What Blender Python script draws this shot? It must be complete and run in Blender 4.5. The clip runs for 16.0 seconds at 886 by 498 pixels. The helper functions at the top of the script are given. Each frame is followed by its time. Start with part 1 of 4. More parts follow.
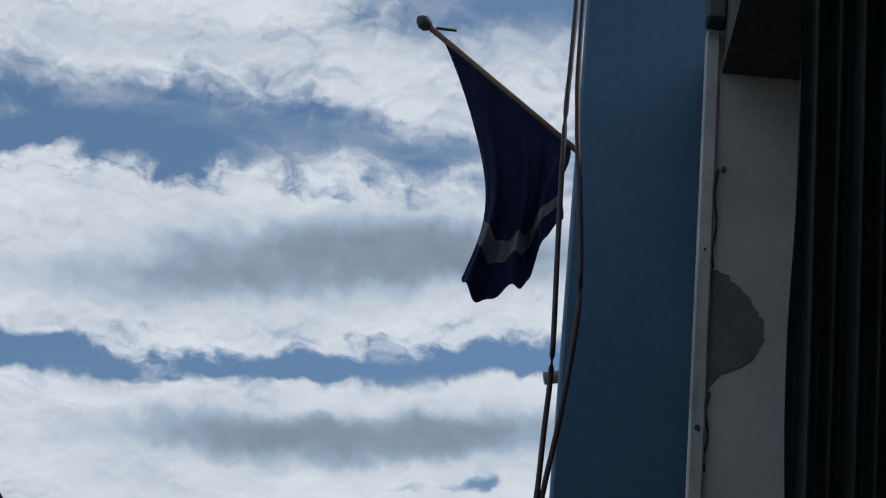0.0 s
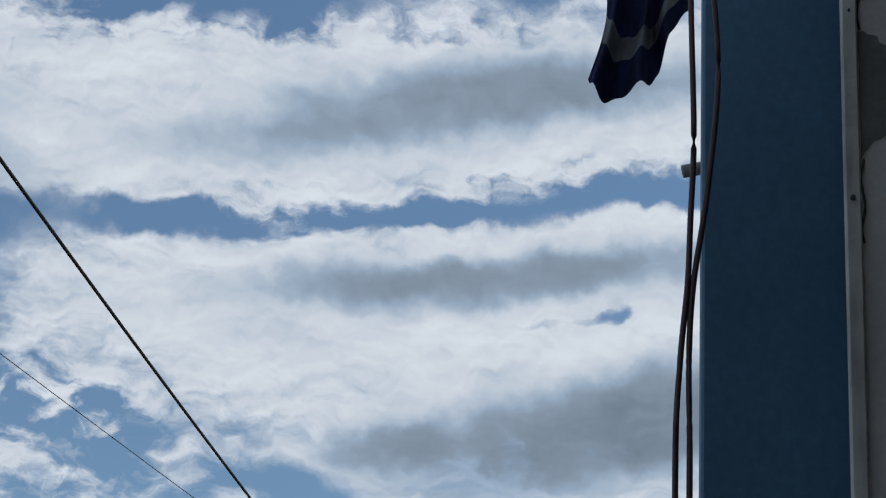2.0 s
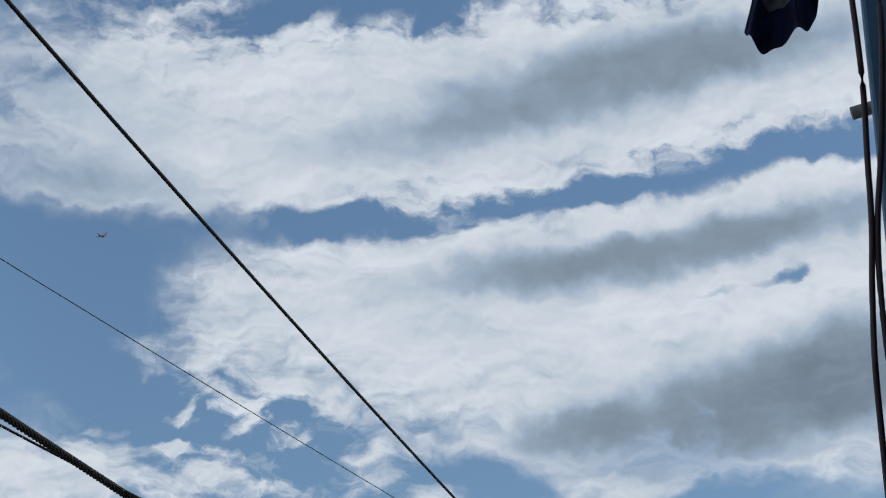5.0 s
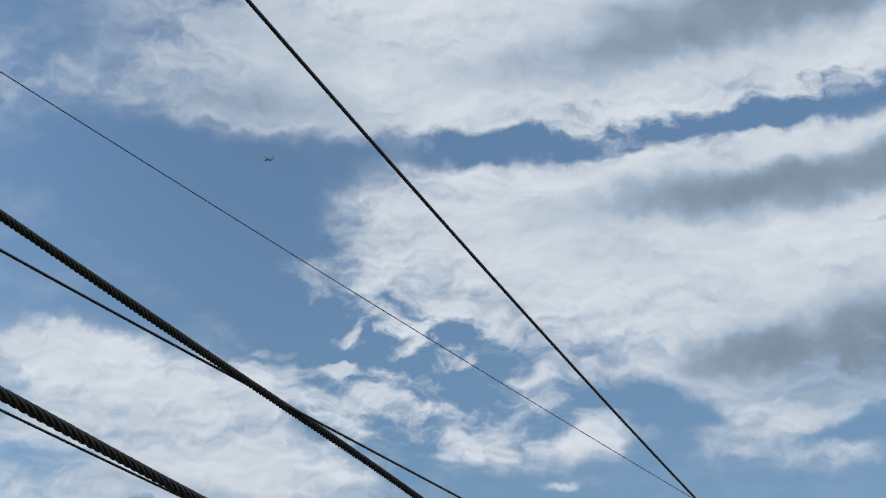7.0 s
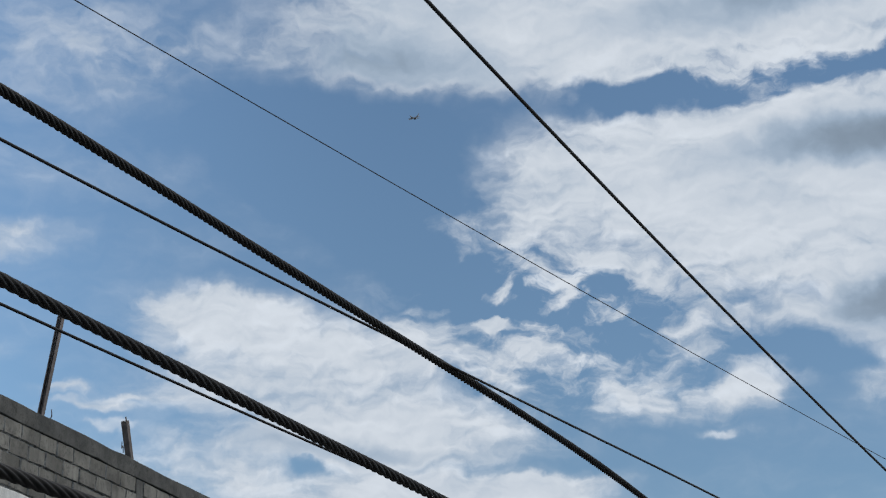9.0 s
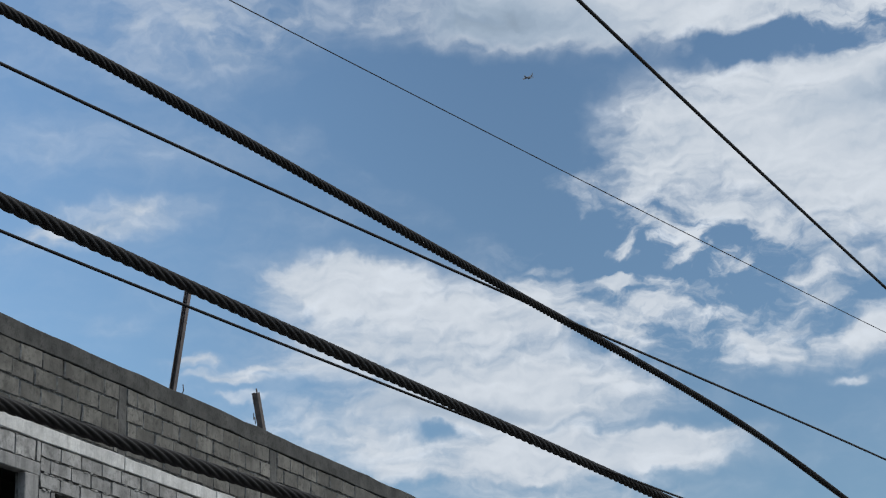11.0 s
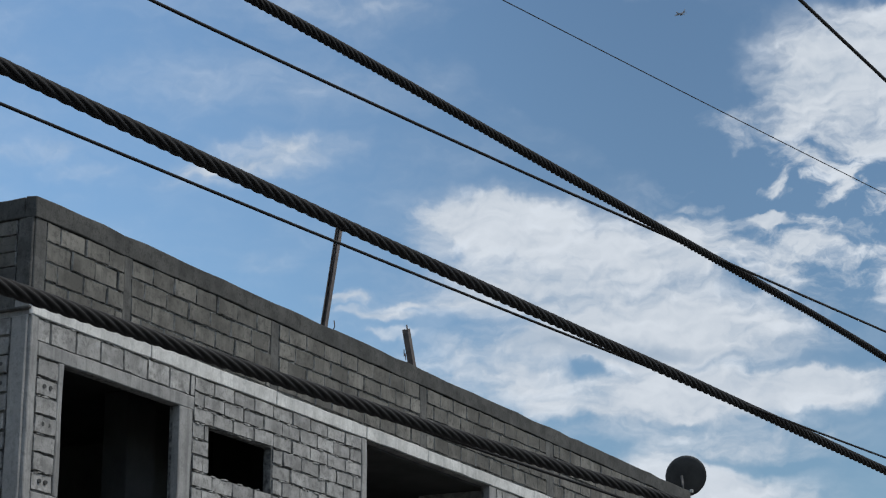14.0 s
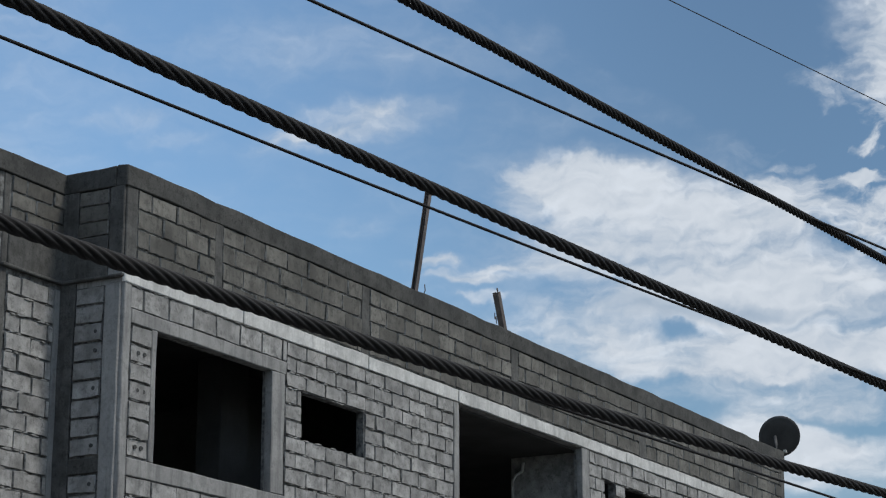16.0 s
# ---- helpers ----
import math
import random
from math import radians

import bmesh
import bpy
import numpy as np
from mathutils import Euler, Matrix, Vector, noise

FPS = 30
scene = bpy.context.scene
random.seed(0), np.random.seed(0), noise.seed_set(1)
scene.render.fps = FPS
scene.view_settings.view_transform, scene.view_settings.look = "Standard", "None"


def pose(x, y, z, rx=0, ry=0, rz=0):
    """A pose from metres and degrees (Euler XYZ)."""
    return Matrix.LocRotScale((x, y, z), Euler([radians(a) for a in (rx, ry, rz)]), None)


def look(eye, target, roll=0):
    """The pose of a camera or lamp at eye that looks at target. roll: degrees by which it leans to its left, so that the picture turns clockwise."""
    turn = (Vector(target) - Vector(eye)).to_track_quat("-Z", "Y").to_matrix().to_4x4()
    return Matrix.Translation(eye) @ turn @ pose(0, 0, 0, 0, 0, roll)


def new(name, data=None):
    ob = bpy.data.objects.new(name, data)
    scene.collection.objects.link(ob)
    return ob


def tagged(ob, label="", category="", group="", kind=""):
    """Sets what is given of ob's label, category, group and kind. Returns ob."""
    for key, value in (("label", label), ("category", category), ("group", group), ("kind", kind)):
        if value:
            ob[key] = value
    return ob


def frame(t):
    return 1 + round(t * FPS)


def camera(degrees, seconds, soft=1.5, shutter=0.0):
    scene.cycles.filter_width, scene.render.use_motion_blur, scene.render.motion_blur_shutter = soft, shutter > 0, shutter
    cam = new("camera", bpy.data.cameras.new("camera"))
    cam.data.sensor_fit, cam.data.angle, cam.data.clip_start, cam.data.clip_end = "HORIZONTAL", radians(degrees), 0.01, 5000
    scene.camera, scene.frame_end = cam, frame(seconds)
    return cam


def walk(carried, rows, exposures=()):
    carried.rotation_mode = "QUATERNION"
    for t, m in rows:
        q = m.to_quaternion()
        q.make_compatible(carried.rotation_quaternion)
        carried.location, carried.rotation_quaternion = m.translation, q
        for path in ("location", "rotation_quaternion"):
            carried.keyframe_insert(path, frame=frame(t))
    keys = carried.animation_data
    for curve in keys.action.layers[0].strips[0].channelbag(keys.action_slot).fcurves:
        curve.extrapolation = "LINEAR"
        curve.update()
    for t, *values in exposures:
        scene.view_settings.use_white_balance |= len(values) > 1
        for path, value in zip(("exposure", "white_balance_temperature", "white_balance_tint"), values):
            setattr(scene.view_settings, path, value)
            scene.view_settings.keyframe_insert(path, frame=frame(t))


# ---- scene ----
DEG = 23.59
cam = camera(DEG, 16.0, soft=1.2)

# seconds, eye x, y, z, heading from +y towards +x, height angle, lean
PATH = [
    (0, -0.3, -0.089, 1.6, 88.54, 27.56, -6.10),
    (0.5, -0.28, -0.099, 1.6, 87.82, 26.05, -5.55),
    (1, -0.18, -0.077, 1.6, 87.31, 24.67, -4.69),
    (1.5, -0.1, -0.076, 1.6, 86.49, 23.66, -3.72),
    (2, -0.05, -0.062, 1.6, 85.30, 23.01, -3.25),
    (2.5, -0.02, -0.025, 1.6, 84.39, 22.71, -3.26),
    (3, 0, 0, 1.6, 83.66, 22.53, -3.26),
    (5.5, 0, -0.05, 1.6, 79.66, 22.46, 1.82),
    (6, 0, -0.04, 1.6, 77.82, 21.84, 0.73),
    (6.5, 0, -0.02, 1.6, 76.30, 21.08, -0.35),
    (7, 0, -0.01, 1.6, 75.54, 20.49, -0.79),
    (7.5, 0, 0, 1.6, 74.81, 19.99, -0.79),
    (8, 0, 0, 1.6, 73.81, 19.88, -0.33),
    (8.5, 0, 0, 1.6, 72.66, 19.68, -0.25),
    (9, 0, 0, 1.6, 71.28, 19.23, -0.05),
    (9.5, 0, 0, 1.6, 70.07, 19.10, -0.06),
    (10, 0, 0, 1.6, 69.13, 18.76, 0.88),
    (12.5, 0, 0, 1.6, 66.43, 17.93, 0.92),
    (13, 0, 0, 1.6, 65.60, 17.82, 0.82),
    (13.5, 0, 0, 1.6, 64.34, 17.07, 0.82),
    (14, 0, 0, 1.6, 63.54, 16.59, 0.05),
    (14.5, 0, 0, 1.6, 62.97, 16.46, -0.52),
    (15, 0, 0, 1.6, 62.45, 16.31, -0.43),
    (15.5, 0, 0, 1.6, 61.82, 15.96, -0.18),
    (16, 0, 0, 1.6, 61.02, 15.60, 0.09),
]


def aim(x, y, z, az, el, roll):
    a, e = radians(az), radians(el)
    way = Vector((math.sin(a) * math.cos(e), math.cos(a) * math.cos(e), math.sin(e)))
    return look((x, y, z), Vector((x, y, z)) + way, -roll)


walk(cam, [(r[0], aim(*r[1:])) for r in PATH])

# ---- world and sun ----
SUN_AZ, SUN_EL = 165.0, 52.0
SKY, CLOUD = 0.091, 0.715
world = bpy.data.worlds.new("sky")
scene.world = world
world.use_nodes = True
world.cycles.sampling_method, world.cycles.sample_map_resolution = "MANUAL", 256
wt = world.node_tree
wt.nodes.clear()


def wn(kind, operation=None):
    n = wt.nodes.new(kind)
    if operation:
        n.operation = operation
    return n


def wmath(op, a, b=None, c=None, clamp=False):
    n = wn("ShaderNodeMath", op)
    n.use_clamp = clamp
    for i, s in enumerate((a, b, c)):
        if s is None:
            continue
        if isinstance(s, (int, float)):
            n.inputs[i].default_value = s
        else:
            wt.links.new(s, n.inputs[i])
    return n.outputs[0]


def wramp(value, lo, hi, to0=0.0, to1=1.0):
    n = wn("ShaderNodeMapRange")
    n.interpolation_type = "SMOOTHSTEP"
    wt.links.new(value, n.inputs[0])
    for i, v in enumerate((lo, hi, to0, to1)):
        n.inputs[i + 1].default_value = v
    return n.outputs[0]


def wnoise(vec, scale, detail, rough=0.55, stretch=(1, 1, 1), shift=(0, 0, 0)):
    m = wn("ShaderNodeMapping")
    m.inputs["Scale"].default_value = stretch
    m.inputs["Location"].default_value = shift
    wt.links.new(vec, m.inputs["Vector"])
    n = wn("ShaderNodeTexNoise")
    n.inputs["Scale"].default_value = scale
    n.inputs["Detail"].default_value = detail
    n.inputs["Roughness"].default_value = rough
    wt.links.new(m.outputs[0], n.inputs["Vector"])
    return n.outputs["Fac"], n.outputs["Color"]


# heading and height angle of each direction of the sky, in degrees
coord = wn("ShaderNodeTexCoord")
sep = wn("ShaderNodeSeparateXYZ")
wt.links.new(coord.outputs["Generated"], sep.inputs[0])
az = wmath("MULTIPLY", wmath("ARCTAN2", sep.outputs[0], sep.outputs[1]), 57.29578)
el = wmath("MULTIPLY", wmath("ARCSINE", sep.outputs[2]), 57.29578)
flat = wn("ShaderNodeCombineXYZ")
wt.links.new(wmath("MULTIPLY", az, 0.93), flat.inputs[0])
wt.links.new(el, flat.inputs[1])
# the cloud edges are frayed by a slow and a fast swirl
_, swirl = wnoise(flat.outputs[0], 0.22, 3, 0.55)
_, eddy = wnoise(flat.outputs[0], 0.9, 4, 0.52)


def centred(vec, sx, sy):
    a, b = wn("ShaderNodeVectorMath", "SUBTRACT"), wn("ShaderNodeVectorMath", "MULTIPLY")
    a.inputs[1].default_value, b.inputs[1].default_value = (0.5, 0.5, 0.5), (sx, sy, 0.0)
    wt.links.new(vec, a.inputs[0])
    wt.links.new(a.outputs[0], b.inputs[0])
    return b.outputs[0]


def plus(a, b):
    n = wn("ShaderNodeVectorMath", "ADD")
    wt.links.new(a, n.inputs[0])
    wt.links.new(b, n.inputs[1])
    return n


bent = plus(plus(flat.outputs[0], centred(swirl, 1.5, 0.9)).outputs[0], centred(eddy, 1.6, 1.0))


def bank(total, az0, el0, long, deep, tilt, amount):
    """One bank of cloud with a full middle and a quick edge: its middle, half length and half depth in degrees, its tilt and its thickness."""
    m = wn("ShaderNodeMapping")
    m.vector_type = "TEXTURE"
    m.inputs["Location"].default_value = (az0 * 0.93, el0, 0)
    m.inputs["Rotation"].default_value = (0, 0, radians(tilt))
    m.inputs["Scale"].default_value = (long, deep, 1)
    # a trace of the sum so far drags the next bank along and keeps the order of the sums
    drag = wn("ShaderNodeVectorMath", "MULTIPLY_ADD")
    drag.inputs[1].default_value = (1e-5, 1e-5, 0.0)
    wt.links.new(total, drag.inputs[0])
    wt.links.new(bent.outputs[0], drag.inputs[2])
    wt.links.new(drag.outputs[0], m.inputs["Vector"])
    d = wn("ShaderNodeVectorMath", "DOT_PRODUCT")
    wt.links.new(m.outputs[0], d.inputs[0])
    wt.links.new(m.outputs[0], d.inputs[1])
    g = wmath("POWER", 0.3679, wmath("POWER", d.outputs["Value"], 1.6))
    return wmath("MULTIPLY_ADD", g, amount, total)


cover = wmath("ADD", 0.0, 0.0)
cover = bank(cover, 78.2, 32.64, 10.15, 2.25, 9, 1.1)
cover = bank(cover, 86.3, 31.57, 3.31, 1.14, -6, 0.8)
cover = bank(cover, 91.0, 32.21, 4.01, 1.67, -0, 0.75)
cover = bank(cover, 88.0, 33.80, 5.60, 0.91, 6, -0.4)
cover = bank(cover, 76.5, 28.69, 1.09, 0.36, 23, 1)
cover = bank(cover, 75.4, 27.68, 1.07, 0.60, 12, 0.5)
cover = bank(cover, 82.6, 26.54, 11.32, 2.36, 6, 1.15)
cover = bank(cover, 76.9, 29.26, 2.99, 0.60, 11, -0.3)
cover = bank(cover, 81.8, 21.27, 8.37, 2.25, 8, 1.1)
cover = bank(cover, 89.9, 22.50, 6.42, 1.59, 5, 1.1)
cover = bank(cover, 77.0, 23.25, 1.94, 0.48, 3, -0.5)
cover = bank(cover, 84.2, 23.87, 1.70, 0.45, -12, -0.25)
cover = bank(cover, 87.9, 20.97, 1.06, 0.27, 6, -0.8)
cover = bank(cover, 90.2, 21.28, 0.91, 0.24, 10, -0.8)
cover = bank(cover, 97.4, 27.98, 6.62, 2.72, 2, 1)
cover = bank(cover, 97.6, 23.00, 6.03, 2.10, 3, 1)
cover = bank(cover, 79.6, 26.25, 7.55, 2.28, 9, 1)
cover = bank(cover, 89.1, 26.91, 6.61, 1.97, 6, 1.1)
cover = bank(cover, 74.1, 27.22, 3.11, 1.65, -0, 0.65)
cover = bank(cover, 70.8, 26.03, 1.81, 1.78, 9, 0.45)
cover = bank(cover, 76.6, 28.86, 2.07, 0.67, 6, -0.6)
cover = bank(cover, 80.7, 28.99, 1.45, 0.60, 4, -0.7)
cover = bank(cover, 78.5, 23.57, 3.38, 0.61, -5, -0.8)
cover = bank(cover, 83.8, 23.90, 3.41, 0.43, 3, -0.65)
cover = bank(cover, 88.8, 24.38, 4.02, 0.40, 6, -0.75)
cover = bank(cover, 92.6, 24.61, 1.99, 0.33, 4, -0.7)
cover = bank(cover, 86.4, 22.21, 7.96, 1.45, 5, 1.1)
cover = bank(cover, 80.1, 20.79, 6.05, 2.13, -8, 0.72)
cover = bank(cover, 71.9, 21.65, 2.80, 1.79, -13, -0.7)
cover = bank(cover, 85.7, 19.44, 6.31, 1.98, 3, 1)
cover = bank(cover, 91.3, 18.23, 6.16, 2.26, 1, 1.15)
cover = bank(cover, 87.9, 21.05, 1.21, 0.30, -1, -1.2)
cover = bank(cover, 90.3, 21.39, 1.36, 0.30, 6, -1.2)
cover = bank(cover, 93.3, 21.26, 0.59, 0.27, -0, -0.6)
cover = bank(cover, 81.6, 17.77, 1.34, 0.33, -14, -0.5)
cover = bank(cover, 82.6, 17.15, 3.85, 0.83, -19, 0.6)
cover = bank(cover, 69.6, 27.42, 3.88, 2.54, -1, 0.36)
cover = bank(cover, 73.8, 26.33, 4.07, 1.82, -4, 0.36)
cover = bank(cover, 70.5, 24.30, 3.96, 1.06, -3, 0.18)
cover = bank(cover, 77.0, 24.21, 2.48, 0.40, -9, 0.5)
cover = bank(cover, 76.0, 23.23, 4.00, 0.52, -3, -0.45)
cover = bank(cover, 68.8, 21.53, 4.90, 1.65, -23, -0.7)
cover = bank(cover, 71.8, 18.28, 4.89, 0.75, -28, -0.45)
cover = bank(cover, 74.3, 20.11, 2.26, 1.96, -35, 0.3)
cover = bank(cover, 73.0, 21.32, 2.57, 2.27, -30, 0.1)
cover = bank(cover, 72.8, 21.22, 2.13, 1.98, -20, 0.25)
cover = bank(cover, 78.5, 17.48, 2.54, 0.83, -34, 0.45)
cover = bank(cover, 72.5, 17.21, 0.58, 0.24, 0, 0.75)
cover = bank(cover, 74.8, 17.66, 0.74, 0.24, 10, 0.7)
cover = bank(cover, 76.4, 17.45, 0.59, 0.21, 20, 0.55)
cover = bank(cover, 72.8, 18.07, 0.66, 0.21, 26, 0.5)
cover = bank(cover, 77.2, 18.27, 0.90, 0.45, -21, 0.3)
cover = bank(cover, 71.2, 16.55, 4.20, 0.90, -5, 0.55)
cover = bank(cover, 84.9, 15.84, 1.31, 0.45, 5, 0.85)
cover = bank(cover, 87.5, 15.53, 1.73, 0.33, 1, -0.4)
cover = bank(cover, 81.0, 16.20, 1.76, 0.38, -10, -0.5)
cover = bank(cover, 65.1, 17.65, 2.31, 0.60, -2, 0.5)
cover = bank(cover, 77.0, 15.12, 1.10, 0.68, 0, 0.62)
cover = bank(cover, 79.5, 15.20, 1.25, 0.53, 20, 0.6)
cover = bank(cover, 84.2, 15.20, 1.58, 0.57, -2, 0.75)
cover = bank(cover, 86.6, 14.91, 1.27, 0.39, -2, 0.6)
cover = bank(cover, 79.0, 14.19, 0.58, 0.14, 5, 0.6)
cover = bank(cover, 72.7, 17.17, 0.59, 0.24, 2, 0.75)
cover = bank(cover, 74.2, 17.89, 0.90, 0.30, 22, 0.35)
cover = bank(cover, 75.0, 18.21, 0.75, 0.21, 21, 0.4)
cover = bank(cover, 73.3, 16.05, 1.32, 0.61, -9, 0.35)
cover = bank(cover, 66.5, 23.81, 5.09, 1.21, -3, 0.3)
cover = bank(cover, 60.4, 24.27, 3.95, 1.65, 3, 0.3)
cover = bank(cover, 70.8, 24.52, 3.57, 1.06, 0, 0.35)
cover = bank(cover, 58.5, 19.35, 1.61, 0.27, 11, 0.2)
cover = bank(cover, 57.4, 18.76, 1.01, 0.21, 13, 0.3)
cover = bank(cover, 64.9, 17.42, 1.92, 0.64, -4, 0.75)
cover = bank(cover, 66.8, 16.20, 3.84, 0.91, -8, 0.72)
cover = bank(cover, 68.1, 14.98, 4.98, 0.84, -5, 0.78)
cover = bank(cover, 70.1, 14.11, 3.50, 0.64, -1, 1.05)
cover = bank(cover, 66.2, 13.48, 3.77, 0.91, -0, 0.62)
cover = bank(cover, 69.3, 12.54, 4.62, 0.60, -1, 0.5)
cover = bank(cover, 72.6, 12.89, 3.03, 0.30, 0, 0.95)
cover = bank(cover, 70.1, 12.26, 4.33, 0.39, 1, 0.9)
cover = bank(cover, 61.9, 14.96, 1.01, 0.14, 6, 0.5)
cover = bank(cover, 60.9, 15.27, 0.50, 0.12, 7, 0.5)
cover = bank(cover, 62.0, 14.36, 0.72, 0.12, 1, 0.4)
cover = bank(cover, 67.6, 13.32, 0.58, 0.27, -21, -0.4)
cover = bank(cover, 70.6, 16.69, 1.11, 0.43, -6, 0.5)
cover = bank(cover, 72.7, 17.17, 0.56, 0.23, -2, 0.8)
cover = bank(cover, 74.4, 16.72, 1.25, 0.55, -8, 0.55)
cover = bank(cover, 70.7, 17.56, 0.42, 0.12, -1, 0.4)
cover = bank(cover, 72.9, 18.07, 0.75, 0.21, 18, 0.45)
cover = bank(cover, 74.7, 18.31, 0.74, 0.21, 8, 0.4)
cover = bank(cover, 79.5, 15.33, 1.00, 0.33, 9, 0.55)
cover = bank(cover, 77.9, 16.63, 1.31, 0.54, 17, 0.35)
cover = bank(cover, 76.7, 15.26, 1.44, 0.63, -3, 0.3)
cover = bank(cover, 58.7, 19.08, 2.25, 0.46, 11, 0.36)
cover = bank(cover, 57.4, 18.56, 1.64, 0.33, 9, 0.3)
cover = bank(cover, 52.2, 19.00, 1.61, 0.30, 7, 0.18)
cover = bank(cover, 53.3, 18.52, 1.32, 0.24, 7, 0.16)
cover = bank(cover, 58.7, 20.93, 4.98, 0.76, 1, 0.16)
cover = bank(cover, 60.8, 15.16, 0.74, 0.15, -0, 0.4)
cover = bank(cover, 61.9, 14.77, 0.88, 0.12, -0, 0.4)
cover = bank(cover, 67.2, 13.24, 0.86, 0.39, -2, -0.45)
cover = bank(cover, 70.3, 10.44, 1.54, 0.75, -7, 0.6)
cover = bank(cover, 71.8, 12.79, 3.09, 0.60, -3, 0.75)
cover = bank(cover, 72.0, 11.43, 2.09, 0.60, -2, 0.7)
cover = bank(cover, 67.8, 11.72, 1.86, 0.45, -10, 0.35)
cover = bank(cover, 71.6, 12.12, 1.68, 0.18, -2, -0.35)
cover = bank(cover, 72.3, 10.70, 1.53, 0.18, -2, -0.35)
cover = bank(cover, 72.2, 20.86, 2.33, 1.34, 6, 0.5)
cover = bank(cover, 58.7, 16.06, 0.88, 0.34, 1, 0.2)
cover = bank(cover, 71.6, 9.65, 2.08, 0.89, -2, 0.7)
cover = bank(cover, 69.0, 12.13, 1.28, 0.45, -2, 0.3)
cover = bank(cover, 77.5, 23.78, 3.07, 0.61, -2, 0.35)
shade = wmath("ADD", 0.0, 0.0)
shade = bank(shade, 85.8, 27.13, 5.73, 1.07, 7, 0.7)
shade = bank(shade, 78.9, 25.48, 3.99, 0.68, 8, 0.6)
shade = bank(shade, 87.7, 22.44, 6.57, 0.76, 8, 0.6)
shade = bank(shade, 79.2, 32.05, 6.87, 0.68, 6, 0.35)
shade = bank(shade, 88.6, 33.40, 4.40, 0.91, -2, 0.55)
shade = bank(shade, 86.7, 27.09, 6.33, 1.03, 7, 0.75)
shade = bank(shade, 91.3, 27.53, 3.60, 1.06, 7, 0.3)
shade = bank(shade, 86.4, 22.21, 6.58, 0.76, 6, 0.66)
shade = bank(shade, 91.3, 22.61, 3.48, 0.83, 4, 0.32)
shade = bank(shade, 89.5, 18.12, 5.91, 1.58, 10, 1.7)
shade = bank(shade, 83.6, 17.58, 1.78, 0.61, 14, 0.8)
shade = bank(shade, 92.6, 19.15, 2.94, 1.35, 11, 0.6)
shade = bank(shade, 81.4, 20.58, 3.93, 0.91, 0, 0.22)
shade = bank(shade, 69.1, 26.05, 3.98, 1.65, -0, 0.55)
shade = bank(shade, 71.0, 24.16, 3.51, 0.76, -3, 0.5)
shade = bank(shade, 81.7, 25.60, 4.39, 0.61, 5, 0.25)
shade = bank(shade, 83.2, 22.10, 3.77, 0.61, 8, 0.35)
shade = bank(shade, 66.5, 23.81, 5.09, 1.21, 0, 0.5)
shade = bank(shade, 60.4, 24.12, 3.95, 1.65, 3, 0.5)
shade = bank(shade, 65.5, 15.29, 2.93, 0.46, -5, 0.25)
shade = bank(shade, 68.7, 13.76, 4.37, 0.33, -3, 0.4)
shade = bank(shade, 66.8, 14.01, 3.62, 0.46, -6, 0.3)
speckle = wmath("ADD", 0.0, 0.0)
speckle = bank(speckle, 72.9, 27.98, 3.63, 1.66, -3, 0.9)
speckle = bank(speckle, 75.3, 18.59, 4.91, 1.66, -11, 0.6)
speckle = bank(speckle, 74.9, 16.78, 4.84, 1.82, -3, 0.55)
speckle = bank(speckle, 76.4, 15.50, 3.62, 1.06, -3, 0.4)
speckle = bank(speckle, 73.9, 17.20, 2.88, 1.64, 1, 0.42)
speckle = bank(speckle, 82.7, 31.12, 5.91, 0.61, -1, 0.5)
speckle = bank(speckle, 88.3, 25.09, 4.70, 0.76, 3, 0.55)
speckle = bank(speckle, 89.6, 25.18, 4.34, 0.61, 7, 0.7)
speckle = bank(speckle, 80.8, 24.05, 5.12, 0.91, 1, 0.55)
speckle = bank(speckle, 81.8, 28.38, 6.73, 0.68, 6, 0.5)
speckle = bank(speckle, 83.4, 28.69, 8.35, 0.61, 6, 0.5)
speckle = bank(speckle, 80.2, 23.55, 3.88, 0.75, 3, 0.5)
# elsewhere the sky carries the same broken cloud
away = wramp(wmath("ABSOLUTE", wmath("SUBTRACT", az, 76.0)), 22.0, 40.0)
over = wramp(el, 34.0, 46.0)
broad, _ = wnoise(flat.outputs[0], 0.09, 3, 0.5, (1, 1.8, 1), (5, 3, 0))
rest = wmath("MULTIPLY", wmath("MAXIMUM", away, over), wramp(broad, 0.38, 0.6, 0.0, 0.9))
cover = wmath("ADD", cover, rest)
cover = wmath("MINIMUM", cover, wmath("MULTIPLY_ADD", wramp(cover, 1.0, 2.2), 0.35, 1.0))
# billows, curls at the fringes, and long wisps
puff, _ = wnoise(bent.outputs[0], 0.42, 6, 0.55, (0.8, 1.3, 1))
puff_lit, _ = wnoise(bent.outputs[0], 0.42, 3, 0.5, (0.8, 1.3, 1), (0.04, -0.13, 0))
puff_low, _ = wnoise(bent.outputs[0], 0.42, 3, 0.5, (0.8, 1.3, 1))
curl, _ = wnoise(bent.outputs[0], 1.05, 5, 0.54, (0.8, 1.25, 1), (3, 7, 0))
curl_lit, _ = wnoise(bent.outputs[0], 1.05, 5, 0.54, (0.8, 1.25, 1), (3.07, 6.80, 0))
speck, _ = wnoise(bent.outputs[0], 0.95, 5, 0.58, (0.8, 1.5, 1), (1, 4, 0))
wisp, _ = wnoise(flat.outputs[0], 0.34, 6, 0.6, (0.40, 1.7, 1), (9, 2, 0))
broken = wramp(wmath("ADD", cover, speckle), 0.05, 0.5, 0.25, 1.0)
